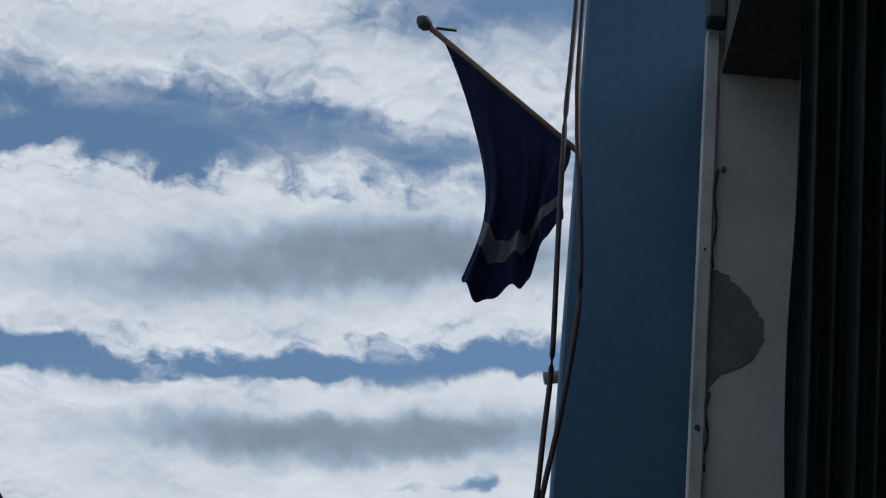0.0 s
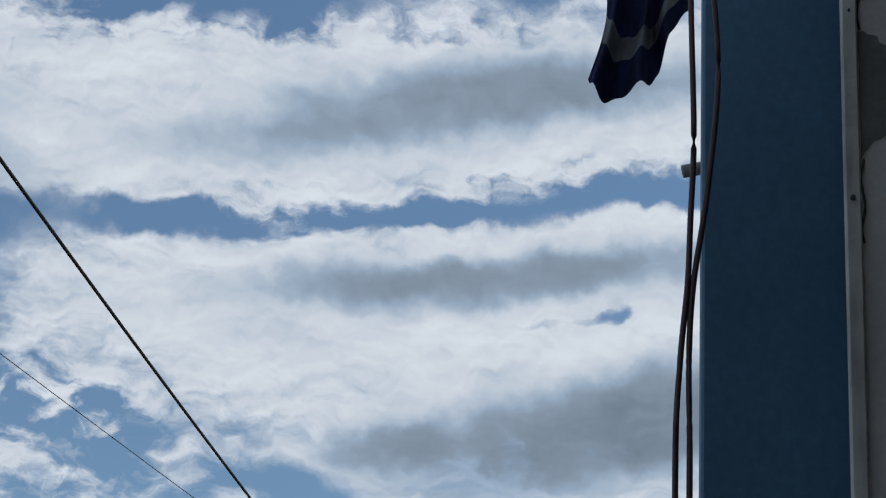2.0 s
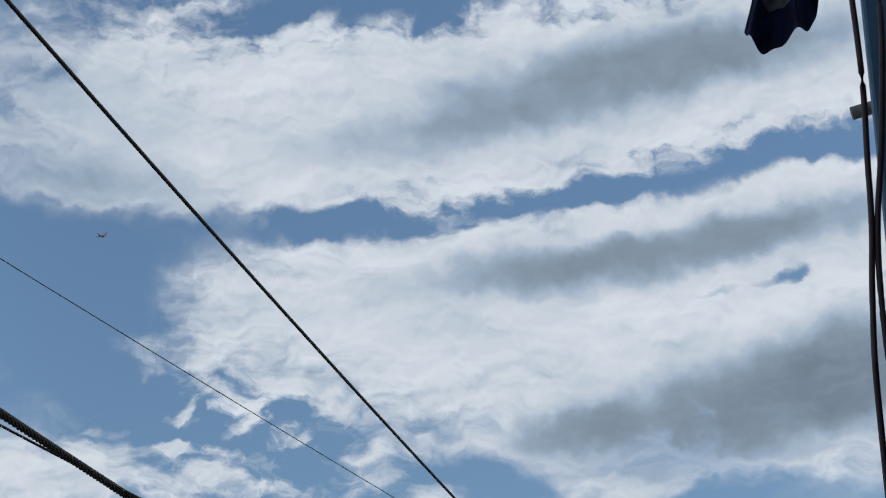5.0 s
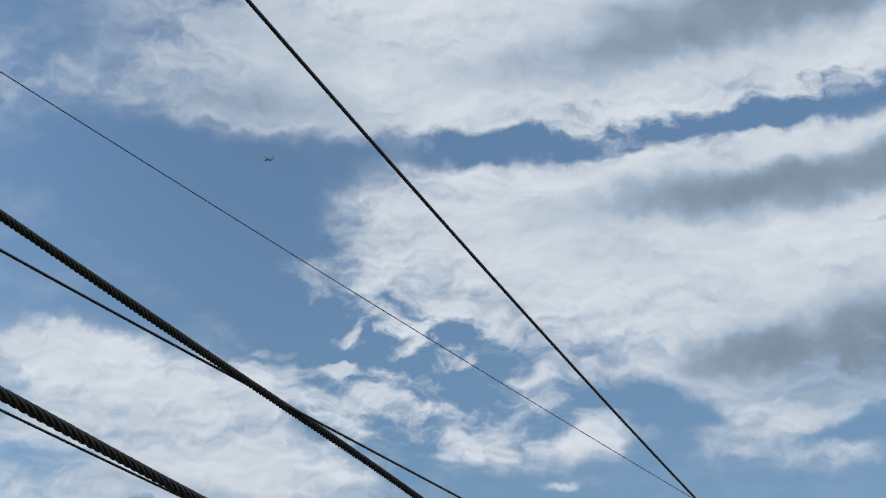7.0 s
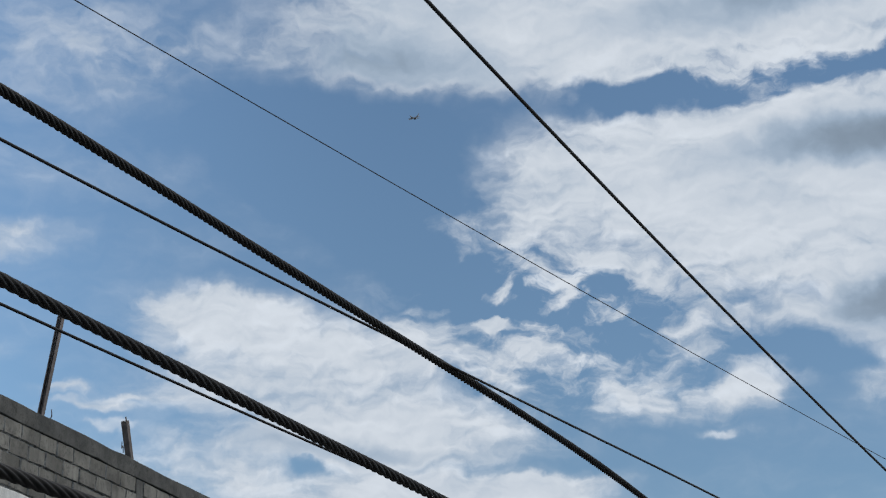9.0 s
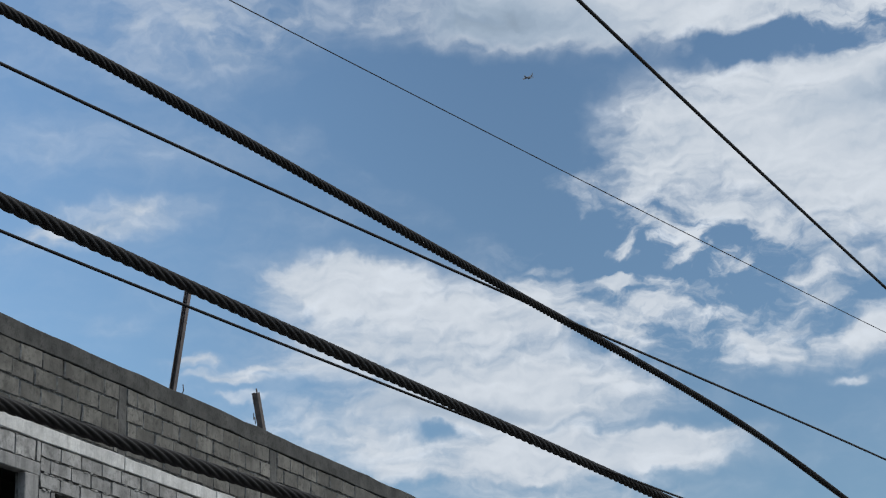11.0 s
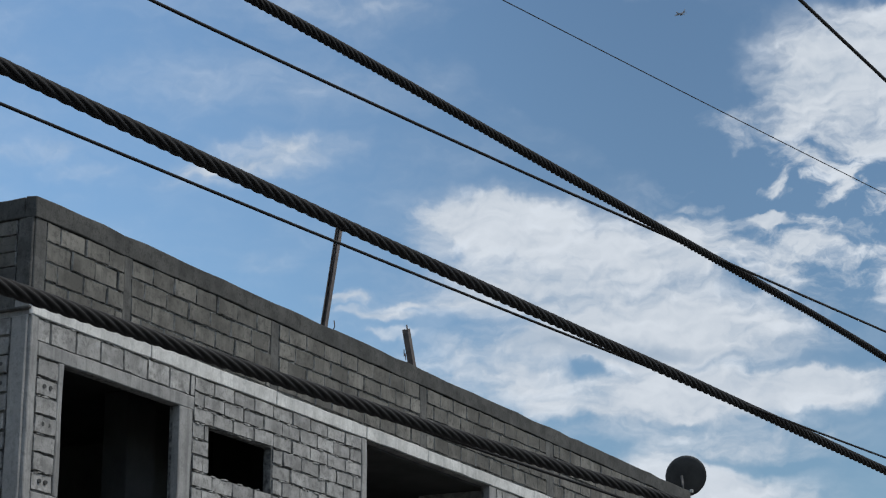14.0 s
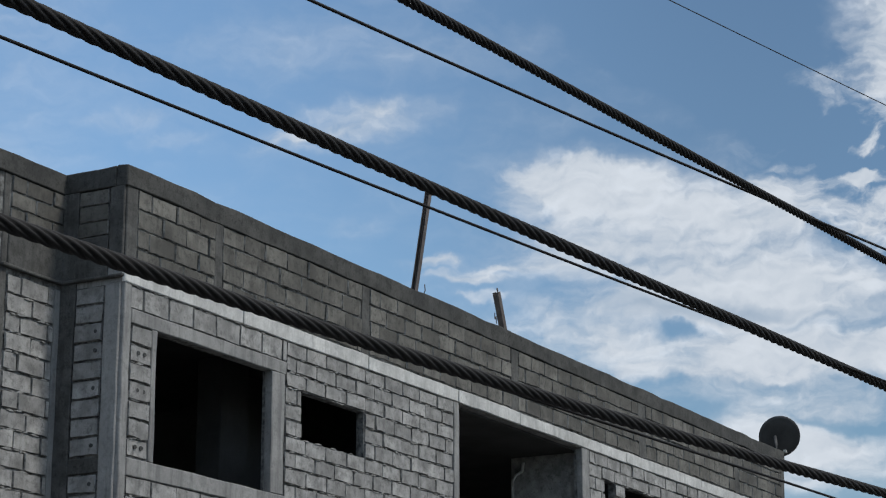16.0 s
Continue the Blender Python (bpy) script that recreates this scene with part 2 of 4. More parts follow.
ragged = wmath("MULTIPLY", wmath("SUBTRACT", puff, 0.5), 1.5)
ragged = wmath("ADD", ragged, wmath("MULTIPLY", wmath("SUBTRACT", curl, 0.5), 1.25))
ragged = wmath("ADD", ragged, wmath("MULTIPLY", wmath("SUBTRACT", wisp, 0.5), wramp(el, 13.0, 22.0, 1.2, 0.7)))
thick = wmath("ADD", cover, wmath("MULTIPLY", ragged, broken))
thick = wmath("ADD", thick, wmath("MULTIPLY", speckle, wmath("MULTIPLY", wmath("SUBTRACT", speck, 0.54), 3.8)))
solid = wmath("MULTIPLY", wramp(thick, -0.12, 1.05), 0.98)
# grey bellies, bright rims and the relief of the fringes
shade = wmath("ADD", shade, wmath("MULTIPLY", wmath("ADD", wmath("SUBTRACT", puff, 0.5), wmath("MULTIPLY", wmath("SUBTRACT", curl, 0.5), 0.5)), wramp(shade, 0.0, 0.6, 0.5, 1.9)))
grey = wmath("MULTIPLY", wramp(shade, -0.05, 1.55), wramp(thick, 0.3, 0.9))
grey = wmath("ADD", grey, wramp(shade, 0.9, 2.2, 0.0, 0.35))
fringe = wramp(thick, 0.6, 1.35, 1.0, 0.45)
relief = wmath("MULTIPLY", wmath("SUBTRACT", puff_low, puff_lit), 1.7)
relief = wmath("ADD", relief, wmath("MULTIPLY", wmath("SUBTRACT", curl, curl_lit), 0.5))
relief = wmath("MULTIPLY", wmath("MULTIPLY", relief, fringe), wmath("SUBTRACT", 1.0, wmath("MULTIPLY", grey, 0.5)))
bright = wmath("ADD", wmath("SUBTRACT", 0.95, wmath("MULTIPLY", grey, 0.43)), relief)
bright = wmath("ADD", bright, wmath("MULTIPLY", wmath("SUBTRACT", puff, 0.5), 0.45))
bright = wmath("MINIMUM", bright, 1.12)

sky = wn("ShaderNodeTexSky")
sky.sky_type, sky.sun_disc = "NISHITA", False
sky.air_density, sky.dust_density, sky.ozone_density = 1.0, 0.7, 0.3
sky.sun_elevation, sky.sun_rotation = radians(SUN_EL), radians(SUN_AZ)
skylit = wn("ShaderNodeBackground")
# the clear sky is a little hazier and lighter towards the north
wt.links.new(wramp(az, 50.0, 72.0, SKY * 1.65, SKY * 0.97), skylit.inputs["Strength"])
hue = wn("ShaderNodeMix")
hue.data_type, hue.blend_type = "RGBA", "MULTIPLY"
hue.inputs["Factor"].default_value, hue.inputs["B"].default_value = 1.0, (0.83, 1.0, 1.07, 1)
wt.links.new(sky.outputs[0], hue.inputs["A"])
wt.links.new(hue.outputs["Result"], skylit.inputs["Color"])
tint = wn("ShaderNodeMix")
tint.data_type = "RGBA"
tint.inputs["A"].default_value = (0.69, 0.885, 1.13, 1)
tint.inputs["B"].default_value = (0.91, 0.985, 1.08, 1)
wt.links.new(wramp(bright, 0.58, 1.02), tint.inputs["Factor"])
cloudlit = wn("ShaderNodeBackground")
wt.links.new(tint.outputs["Result"], cloudlit.inputs["Color"])
wt.links.new(wmath("MULTIPLY", bright, CLOUD), cloudlit.inputs["Strength"])
both = wn("ShaderNodeMixShader")
wt.links.new(solid, both.inputs[0])
wt.links.new(skylit.outputs[0], both.inputs[1])
wt.links.new(cloudlit.outputs[0], both.inputs[2])
wt.links.new(both.outputs[0], wn("ShaderNodeOutputWorld").inputs["Surface"])

sun = new("sun", bpy.data.lights.new("sun", "SUN"))
sun.data.energy, sun.data.angle, sun.data.color = 2.2, radians(8), (1.0, 0.96, 0.9)
a, e = radians(SUN_AZ), radians(SUN_EL)
sun.matrix_world = look(Vector((math.sin(a) * math.cos(e), math.cos(a) * math.cos(e), math.sin(e))) * 60, (0, 0, 0))


# ---- helpers for shapes ----
def part(name, bm, material, parent=None, label=""):
    me = bpy.data.meshes.new(name)
    bm.to_mesh(me)
    bm.free()
    me.materials.append(material)
    ob = new(name, me)
    if parent:
        ob.parent = parent
    if label:
        ob["label"] = label
    return ob


def thing(name, label, category, group="", kind=""):
    return tagged(new(name), label, category, group, kind)


def box(x0, x1, y0, y1, z0, z1, bm=None, bevel=0.0):
    bm = bm or bmesh.new()
    r = bmesh.ops.create_cube(bm, size=1.0, matrix=Matrix.Translation(((x0 + x1) / 2, (y0 + y1) / 2, (z0 + z1) / 2)) @ Matrix.Diagonal((x1 - x0, y1 - y0, z1 - z0, 1)))
    if bevel:
        edges = list({e for v in r["verts"] for e in v.link_edges})
        bmesh.ops.bevel(bm, geom=edges, offset=bevel, segments=1, affect="EDGES")
    return bm


def tube(points, radius, sides=8, bm=None):
    """A round bar along points; radius may be one number or one for each point."""
    bm = bm or bmesh.new()
    rings = []
    for i, p in enumerate(points):
        p = Vector(p)
        d = (Vector(points[min(i + 1, len(points) - 1)]) - Vector(points[max(i - 1, 0)])).normalized()
        u = d.cross(Vector((0, 0, 1)))
        u = u.normalized() if u.length > 1e-3 else Vector((0, 1, 0))
        w = u.cross(d)
        r = radius[i] if isinstance(radius, (list, tuple)) else radius
        rings.append([bm.verts.new(p + (u * math.cos(k * math.tau / sides) + w * math.sin(k * math.tau / sides)) * r) for k in range(sides)])
    for a, b in zip(rings, rings[1:]):
        for k in range(sides):
            f = bm.faces.new((a[k], a[(k + 1) % sides], b[(k + 1) % sides], b[k]))
            f.smooth = True
    bm.faces.new(rings[0][::-1])
    bm.faces.new(rings[-1])
    bmesh.ops.recalc_face_normals(bm, faces=bm.faces[:])
    return bm


# ---- materials ----
def material(name, base, rough=0.7, metal=0.0, dark=None, scale=4.0, fine=60.0, bump=0.2, depth=0.01, stretch=(1, 1, 1), vary=0.0, streaks=0.0, pits=0.0):
    """A surface with a slow and a fine variation of its colour, vertical streaks and a little relief, in metres."""
    m = bpy.data.materials.new(name)
    m.use_nodes = True
    t = m.node_tree
    bsdf = t.nodes["Principled BSDF"]
    bsdf.inputs["Metallic"].default_value = metal
    pos = t.nodes.new("ShaderNodeNewGeometry").outputs["Position"]
    mp = t.nodes.new("ShaderNodeMapping")
    mp.inputs["Scale"].default_value = stretch
    t.links.new(pos, mp.inputs["Vector"])

    def noise_at(s, detail, rough_=0.6, vec=mp.outputs[0]):
        n = t.nodes.new("ShaderNodeTexNoise")
        n.inputs["Scale"].default_value, n.inputs["Detail"].default_value, n.inputs["Roughness"].default_value = s, detail, rough_
        t.links.new(vec, n.inputs["Vector"])
        return n.outputs["Fac"]

    def ramp(v, lo, hi, a=0.0, b=1.0):
        n = t.nodes.new("ShaderNodeMapRange")
        t.links.new(v, n.inputs[0])
        for i, q in enumerate((lo, hi, a, b)):
            n.inputs[i + 1].default_value = q
        return n.outputs[0]

    def mix(f, a, b, mode="MIX"):
        n = t.nodes.new("ShaderNodeMix")
        n.data_type, n.blend_type = "RGBA", mode
        for key, v in (("Factor", f), ("A", a), ("B", b)):
            if isinstance(v, (int, float)):
                n.inputs[key].default_value = v
            elif isinstance(v, tuple):
                n.inputs[key].default_value = (*v, 1)
            else:
                t.links.new(v, n.inputs[key])
        return n.outputs["Result"]

    dark = dark or tuple(c * 0.6 for c in base)
    slow, grain = noise_at(scale, 5), noise_at(fine, 4, 0.7)
    colour = mix(ramp(slow, 0.36, 0.64), dark, base)
    colour = mix(ramp(grain, 0.3, 0.75, 0.0, 0.35), colour, tuple(c * 0.55 for c in dark))
    if streaks:
        sm = t.nodes.new("ShaderNodeMapping")
        sm.inputs["Scale"].default_value = (11, 11, 1.0)
        t.links.new(pos, sm.inputs["Vector"])
        colour = mix(ramp(noise_at(1.3, 4, 0.65, sm.outputs[0]), 0.48, 0.66, 0.0, streaks), colour, tuple(c * 0.4 for c in dark))
    if pits:
        colour = mix(ramp(noise_at(15, 7, 0.78), 0.50, 0.64, 0.0, pits), colour, tuple(c * 0.4 for c in dark))
    if vary:
        info = t.nodes.new("ShaderNodeObjectInfo").outputs["Random"]
        colour = mix(ramp(info, 0, 1, 0.0, vary), colour, tuple(c * 0.45 for c in dark))
    t.links.new(colour, bsdf.inputs["Base Color"])
    t.links.new(ramp(grain, 0.2, 0.8, rough - 0.08, min(1.0, rough + 0.1)), bsdf.inputs["Roughness"])
    if bump:
        b = t.nodes.new("ShaderNodeBump")
        b.inputs["Strength"].default_value, b.inputs["Distance"].default_value = bump, depth
        t.links.new(mix(0.5, slow, grain), b.inputs["Height"])
        t.links.new(b.outputs[0], bsdf.inputs["Normal"])
    return m


BLOCK = material("block", (0.50, 0.49, 0.468), 0.92, dark=(0.235, 0.23, 0.22), scale=5.0, fine=70, bump=0.9, depth=0.012, vary=0.45, streaks=0.22, pits=0.7)
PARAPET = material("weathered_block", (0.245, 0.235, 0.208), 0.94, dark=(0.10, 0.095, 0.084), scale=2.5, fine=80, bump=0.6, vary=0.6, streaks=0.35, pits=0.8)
MORTAR = material("mortar", (0.27, 0.268, 0.258), 0.95, dark=(0.055, 0.055, 0.052), scale=16.0, fine=60, bump=0.9, depth=0.015)
CONCRETE = material("cast_concrete", (0.34, 0.335, 0.32), 0.9, dark=(0.22, 0.217, 0.21), scale=2.0, fine=50, bump=0.4, streaks=0.5, pits=0.4)
# stains on the coping; on the porch slab this dark paints in shade
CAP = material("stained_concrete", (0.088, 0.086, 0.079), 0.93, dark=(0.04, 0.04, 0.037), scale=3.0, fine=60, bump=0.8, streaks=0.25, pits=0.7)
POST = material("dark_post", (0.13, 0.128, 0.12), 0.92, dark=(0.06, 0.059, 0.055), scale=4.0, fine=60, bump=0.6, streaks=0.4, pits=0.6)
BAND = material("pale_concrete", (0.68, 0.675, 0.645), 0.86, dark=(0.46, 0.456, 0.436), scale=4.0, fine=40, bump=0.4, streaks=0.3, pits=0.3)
# near-black colour in place of the shade in rooms and hollows
INSIDE_SHADE = material("raw_interior", (0.07, 0.07, 0.068), 0.95, scale=2.0)
BLUE = material("blue_paint", (0.044, 0.14, 0.235), 0.6, dark=(0.035, 0.11, 0.19), scale=1.4, fine=40, bump=0.12, depth=0.004)
WHITE = material("white_paint", (0.56, 0.56, 0.52), 0.6, dark=(0.36, 0.36, 0.335), scale=5, fine=40, bump=0.3, streaks=0.5, pits=0.3)
PLASTER = material("plaster", (0.52, 0.51, 0.48), 0.85, dark=(0.42, 0.41, 0.385), scale=3, fine=60, bump=0.15)
PATCH = material("bare_patch", (0.17, 0.165, 0.15), 0.92, dark=(0.12, 0.118, 0.108), scale=9, fine=80, bump=0.4)
TARP = material("dark_sheet", (0.04, 0.066, 0.062), 0.6, dark=(0.025, 0.04, 0.039), scale=4, fine=90, bump=0.2)
CABLE = material("black_cable", (0.009, 0.0076, 0.0072), 0.66, dark=(0.005, 0.0043, 0.0042), scale=9, fine=60, bump=0)
STEEL = material("rusty_steel", (0.15, 0.125, 0.115), 0.75, 0.3, dark=(0.08, 0.068, 0.064), scale=8, fine=90, bump=0.4)
CABLE.node_tree.nodes["Principled BSDF"].inputs["Specular IOR Level"].default_value = 0.34
MAROON = material("maroon_cable", (0.05, 0.016, 0.018), 0.5, dark=(0.03, 0.01, 0.012), scale=15, fine=120, bump=0.1)
NAVY = material("navy_cloth", (0.014, 0.026, 0.105), 0.85, dark=(0.009, 0.016, 0.06), scale=9, fine=400, bump=0.25, depth=0.003)
PALE = material("pale_stripe", (0.30, 0.31, 0.33), 0.85, scale=9, fine=400, bump=0.25, depth=0.003)
WOOD = material("brown_pole", (0.16, 0.09, 0.05), 0.6, scale=6, fine=70, bump=0.2)
DISH = material("grey_dish", (0.06, 0.062, 0.064), 0.6, 0.2, scale=4, fine=60, bump=0.1)
ASPHALT = material("asphalt", (0.055, 0.055, 0.056), 0.92, scale=1.5, fine=40, bump=0.4)
PAVING = material("pavement_concrete", (0.3, 0.295, 0.28), 0.9, scale=1.5, fine=40, bump=0.3)
HULL = material("plane_white", (0.32, 0.33, 0.36), 0.4, 0.1, scale=0.2, fine=3, bump=0)

# ---- ground ----
tagged(part("ground", box(-900, 900, -900, 900, -0.6, -0.2), material("earth", (0.14, 0.12, 0.09), 0.95, scale=0.3, fine=8)), "dry bare earth reaching the horizon", "ground", kind="structure")
tagged(part("road", box(-60, 120, 1.2, 8.6, -0.3, -0.12), ASPHALT), "grey asphalt street between the two houses", "road", kind="structure")
tagged(part("pavement", box(-60, 120, -0.6, 1.2, -0.3, 0.0, bevel=0.01), PAVING), "concrete pavement along the blue house", "pavement", kind="structure")
tagged(part("pavement", box(-60, 120, 8.6, 11.4, -0.3, 0.0, bevel=0.01), PAVING), "concrete pavement along the block house", "pavement", kind="structure")

# ---- the unfinished block house across the street ----
D, XC, XF = 11.4, 14.67, 31.65
TOP, COPE = 7.53, 7.33
BAND0, BAND1 = 6.42, 6.57
FLOOR, WT = 3.1, 0.09
house = thing("unfinished_house", "unfinished two-storey grey concrete block house with open window holes", "house")
HOLES = [(15.17, 17.07, 4.86, 6.07), (17.62, 18.85, 5.47, 5.96), (20.9, 24.18, FLOOR, 6.42),
         (24.84, 25.19, 4.9, 6.10), (25.5, 26.6, 4.9, 6.10), (27.6, 29.6, 4.9, 6.10)]


def wall_with_holes(name, x0, x1, z0, z1, holes, mat):
    """A wall along x at the street front, cut by window holes (x0, x1, z0, z1)."""
    bm = bmesh.new()
    xs = sorted({x0, x1, *[h[0] for h in holes], *[h[1] for h in holes]})
    for a, b in zip(xs, xs[1:]):
        zs, cuts = z0, sorted([(h[2], h[3]) for h in holes if h[0] <= a and h[1] >= b])
        for c0, c1 in cuts:
            if c0 > zs:
                box(a, b, D, D + WT, zs, c0, bm)
            zs = c1
        if z1 > zs:
            box(a, b, D, D + WT, zs, z1, bm)
    bmesh.ops.remove_doubles(bm, verts=bm.verts[:], dist=1e-4)
    return part(name, bm, mat, house)


def rough_bar(name, x0, x1, y0, y1, z0, z1, mat, parent, label="", amp=0.006, step=0.25):
    """A cast concrete bar with slightly wavering faces and worn edges."""
    nx, ny, nz = (max(1, round(s / step)) for s in (x1 - x0, y1 - y0, z1 - z0))
    bm = box(0, 1, 0, 1, 0, 1)
    long = max(range(3), key=lambda k: (nx, ny, nz)[k])
    cuts = (nx, ny, nz)[long]
    if cuts > 1:
        axis = Vector((long == 0, long == 1, long == 2))
        for i in range(1, cuts):
            bmesh.ops.bisect_plane(bm, geom=bm.verts[:] + bm.edges[:] + bm.faces[:], plane_co=axis * (i / cuts), plane_no=axis)
    bmesh.ops.bevel(bm, geom=[e for e in bm.edges if len(e.link_faces) == 2 and e.calc_face_angle() > 1], offset=0.0, segments=1, affect="EDGES")
    rnd = random.Random(int(x0 * 977 + z0 * 131 + y0 * 17))
    for v in bm.verts:
        v.co = Vector((x0 + v.co.x * (x1 - x0), y0 + v.co.y * (y1 - y0), z0 + v.co.z * (z1 - z0)))
        v.co += Vector([rnd.uniform(-amp, amp) * 0.7 for _ in range(3)])
    bmesh.ops.bevel(bm, geom=[e for e in bm.edges if len(e.link_faces) == 2 and e.calc_face_angle() > 1], offset=0.008, segments=1, affect="EDGES")
    return part(name, bm, mat, parent, label)


front = wall_with_holes("front_wall", XC + 0.05, 20.9, FLOOR, BAND0, HOLES[:2], MORTAR)
front_far = wall_with_holes("front_wall", 24.18, XF, FLOOR, BAND0, HOLES[3:], MORTAR)
part("ground_storey", box(XC + 0.05, XF, D, D + WT, -0.2, FLOOR), MORTAR, house)
parapet = part("parapet", box(XC + 0.05, XF, D, D + WT, BAND1, COPE), MORTAR, house)
part("roof_slab", box(XC, XF - WT, D + 0.004, D + 8.85, BAND0, BAND1), CONCRETE, house)
rough_bar("coping", XC - 0.028, XF, D - 0.032, D + WT + 0.01, COPE, TOP, CAP, house, "dark weather-stained coping", 0.012, 0.35)
rough_bar("coping", XC - 0.028, XC + 0.13, D + 0.10, D + 0.7, COPE, TOP - 0.004, CAP, house, "dark weather-stained coping", 0.006, 0.2)
rough_bar("coping", XC - 1.1, XC + 0.14, D + 0.672, D + 0.86, COPE, TOP - 0.006, CAP, house, "dark weather-stained coping", 0.006, 0.2)

# the pale edge of the roof slab, cast in lengths with gaps between them
edge = XC - 0.02
for n, length in enumerate((1.9, 2.35, 2.0, 1.55, 3.1, 2.6, 2.2, 1.3)):
    rough_bar("slab_edge", edge, min(edge + length - 0.02, XF), D - 0.038, D - 0.003, BAND0 + 0.004, BAND1 + (0.003 if n % 2 else -0.003), BAND, house, "pale chipped concrete slab edge", 0.007, 0.3)
    edge += length

# cast posts between the block panels
for x0, x1 in ((XC, 14.83), (16.05, 16.18), (18.77, 18.93), (22.24, 22.42), (26.0, 26.24), (29.5, 29.66), (31.5, 31.64)):
    rough_bar("post", x0, x1, D - 0.020, D + 0.06, BAND1 + 0.01, COPE, POST, parapet, "stained concrete post")
for x0, x1, z0, z1 in ((XC, 14.775, FLOOR, BAND0), (15.105, 15.175, 4.86, 6.07), (17.065, 17.29, 4.86, 6.07), (20.79, 20.905, FLOOR, BAND0), (24.175, 24.38, FLOOR, BAND0)):
    rough_bar("post", x0, x1, D - 0.030, D + 0.06, z0, z1, CONCRETE, front, "cast concrete post")
rough_bar("lintel", 14.78, 17.32, D - 0.031, D + 0.07, 6.07, 6.20, CONCRETE, front, "cast concrete lintel")
rough_bar("sill", 14.78, 17.32, D - 0.032, D + 0.07, 4.70, 4.86, CONCRETE, front, "rough concrete sill beam")
part("back_wall", box(XC, XF, D + 8.85, D + 9, -0.2, TOP), MORTAR, house)
part("end_wall", box(XF - WT, XF, D + WT + 0.01, D + 8.85, -0.2, COPE), MORTAR, house)
part("upper_floor", box(XC + 0.02, XF - WT, D + WT, D + 8.85, 2.95, FLOOR), INSIDE_SHADE, house)
part("ground_floor", box(XC + 0.02, XF - WT, D + WT, D + 8.85, -0.2, -0.05), INSIDE_SHADE, house)
# rooms behind the holes, most with indoor shade put into their colour
part("partition", box(19.6, 19.75, D + WT, D + 6, FLOOR, BAND0), INSIDE_SHADE, house)
part("partition", box(17.95, 19.6, D + 1.2, D + 1.35, FLOOR, BAND0 - 0.03), INSIDE_SHADE, house)
# a dark sheet added under the pale slab to paint its shade
part("soffit", box(XC + 0.2, XF - WT, D + WT, D + 8.8, BAND0 - 0.025, BAND0 - 0.003), INSIDE_SHADE, house)
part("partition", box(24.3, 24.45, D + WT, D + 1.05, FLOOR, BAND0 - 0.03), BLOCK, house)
part("partition", box(24.45, 31.4, D + 3.0, D + 3.15, FLOOR, BAND0 - 0.03), INSIDE_SHADE, house)
part("inner_column", box(17.45, 17.95, D + 0.85, D + 1.15, FLOOR, BAND0 - 0.03, bevel=0.01), INSIDE_SHADE, house)
bm = tube([(24.27, D + 1.02, FLOOR), (24.27, D + 1.02, 6.08), (24.27, D + 0.97, 6.16), (24.27, D + 0.88, 6.20), (24.27, D + 0.86, 6.32)], 0.022, 8)
part("conduit", bm, BAND, house, "pale bent conduit")

# the return towards the set-back part
ret = part("return_wall", box(XC + 0.004, XC + WT, D + 0.02, D + 0.7, -0.2, COPE), MORTAR, house)
back = part("set_back_wall", box(XC - 0.84, XC + WT, D + 0.7, D + 0.85, -0.2, COPE), MORTAR, house)
part("set_back_return", box(XC - 0.99, XC - 0.84, D + 0.7, D + 6.0, -0.2, COPE), MORTAR, house)
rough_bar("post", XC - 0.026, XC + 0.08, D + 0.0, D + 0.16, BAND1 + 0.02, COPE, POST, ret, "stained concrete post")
rough_bar("post", XC - 0.026, XC + 0.08, D + 0.01, D + 0.18, FLOOR, BAND0, CONCRETE, ret, "cast concrete post")
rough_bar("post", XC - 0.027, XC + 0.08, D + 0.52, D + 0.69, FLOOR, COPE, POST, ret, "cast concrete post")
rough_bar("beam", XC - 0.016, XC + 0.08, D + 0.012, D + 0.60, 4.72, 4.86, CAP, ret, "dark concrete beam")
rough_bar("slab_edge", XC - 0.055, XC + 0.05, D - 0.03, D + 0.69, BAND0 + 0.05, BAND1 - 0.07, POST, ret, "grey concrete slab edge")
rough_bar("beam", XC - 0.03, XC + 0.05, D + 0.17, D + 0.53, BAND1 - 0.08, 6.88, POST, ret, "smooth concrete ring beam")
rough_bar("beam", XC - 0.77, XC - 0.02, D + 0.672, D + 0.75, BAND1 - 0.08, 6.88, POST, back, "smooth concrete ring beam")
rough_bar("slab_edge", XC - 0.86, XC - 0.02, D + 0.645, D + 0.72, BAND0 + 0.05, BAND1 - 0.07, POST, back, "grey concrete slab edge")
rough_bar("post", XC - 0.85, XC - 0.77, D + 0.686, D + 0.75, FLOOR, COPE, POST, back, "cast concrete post")

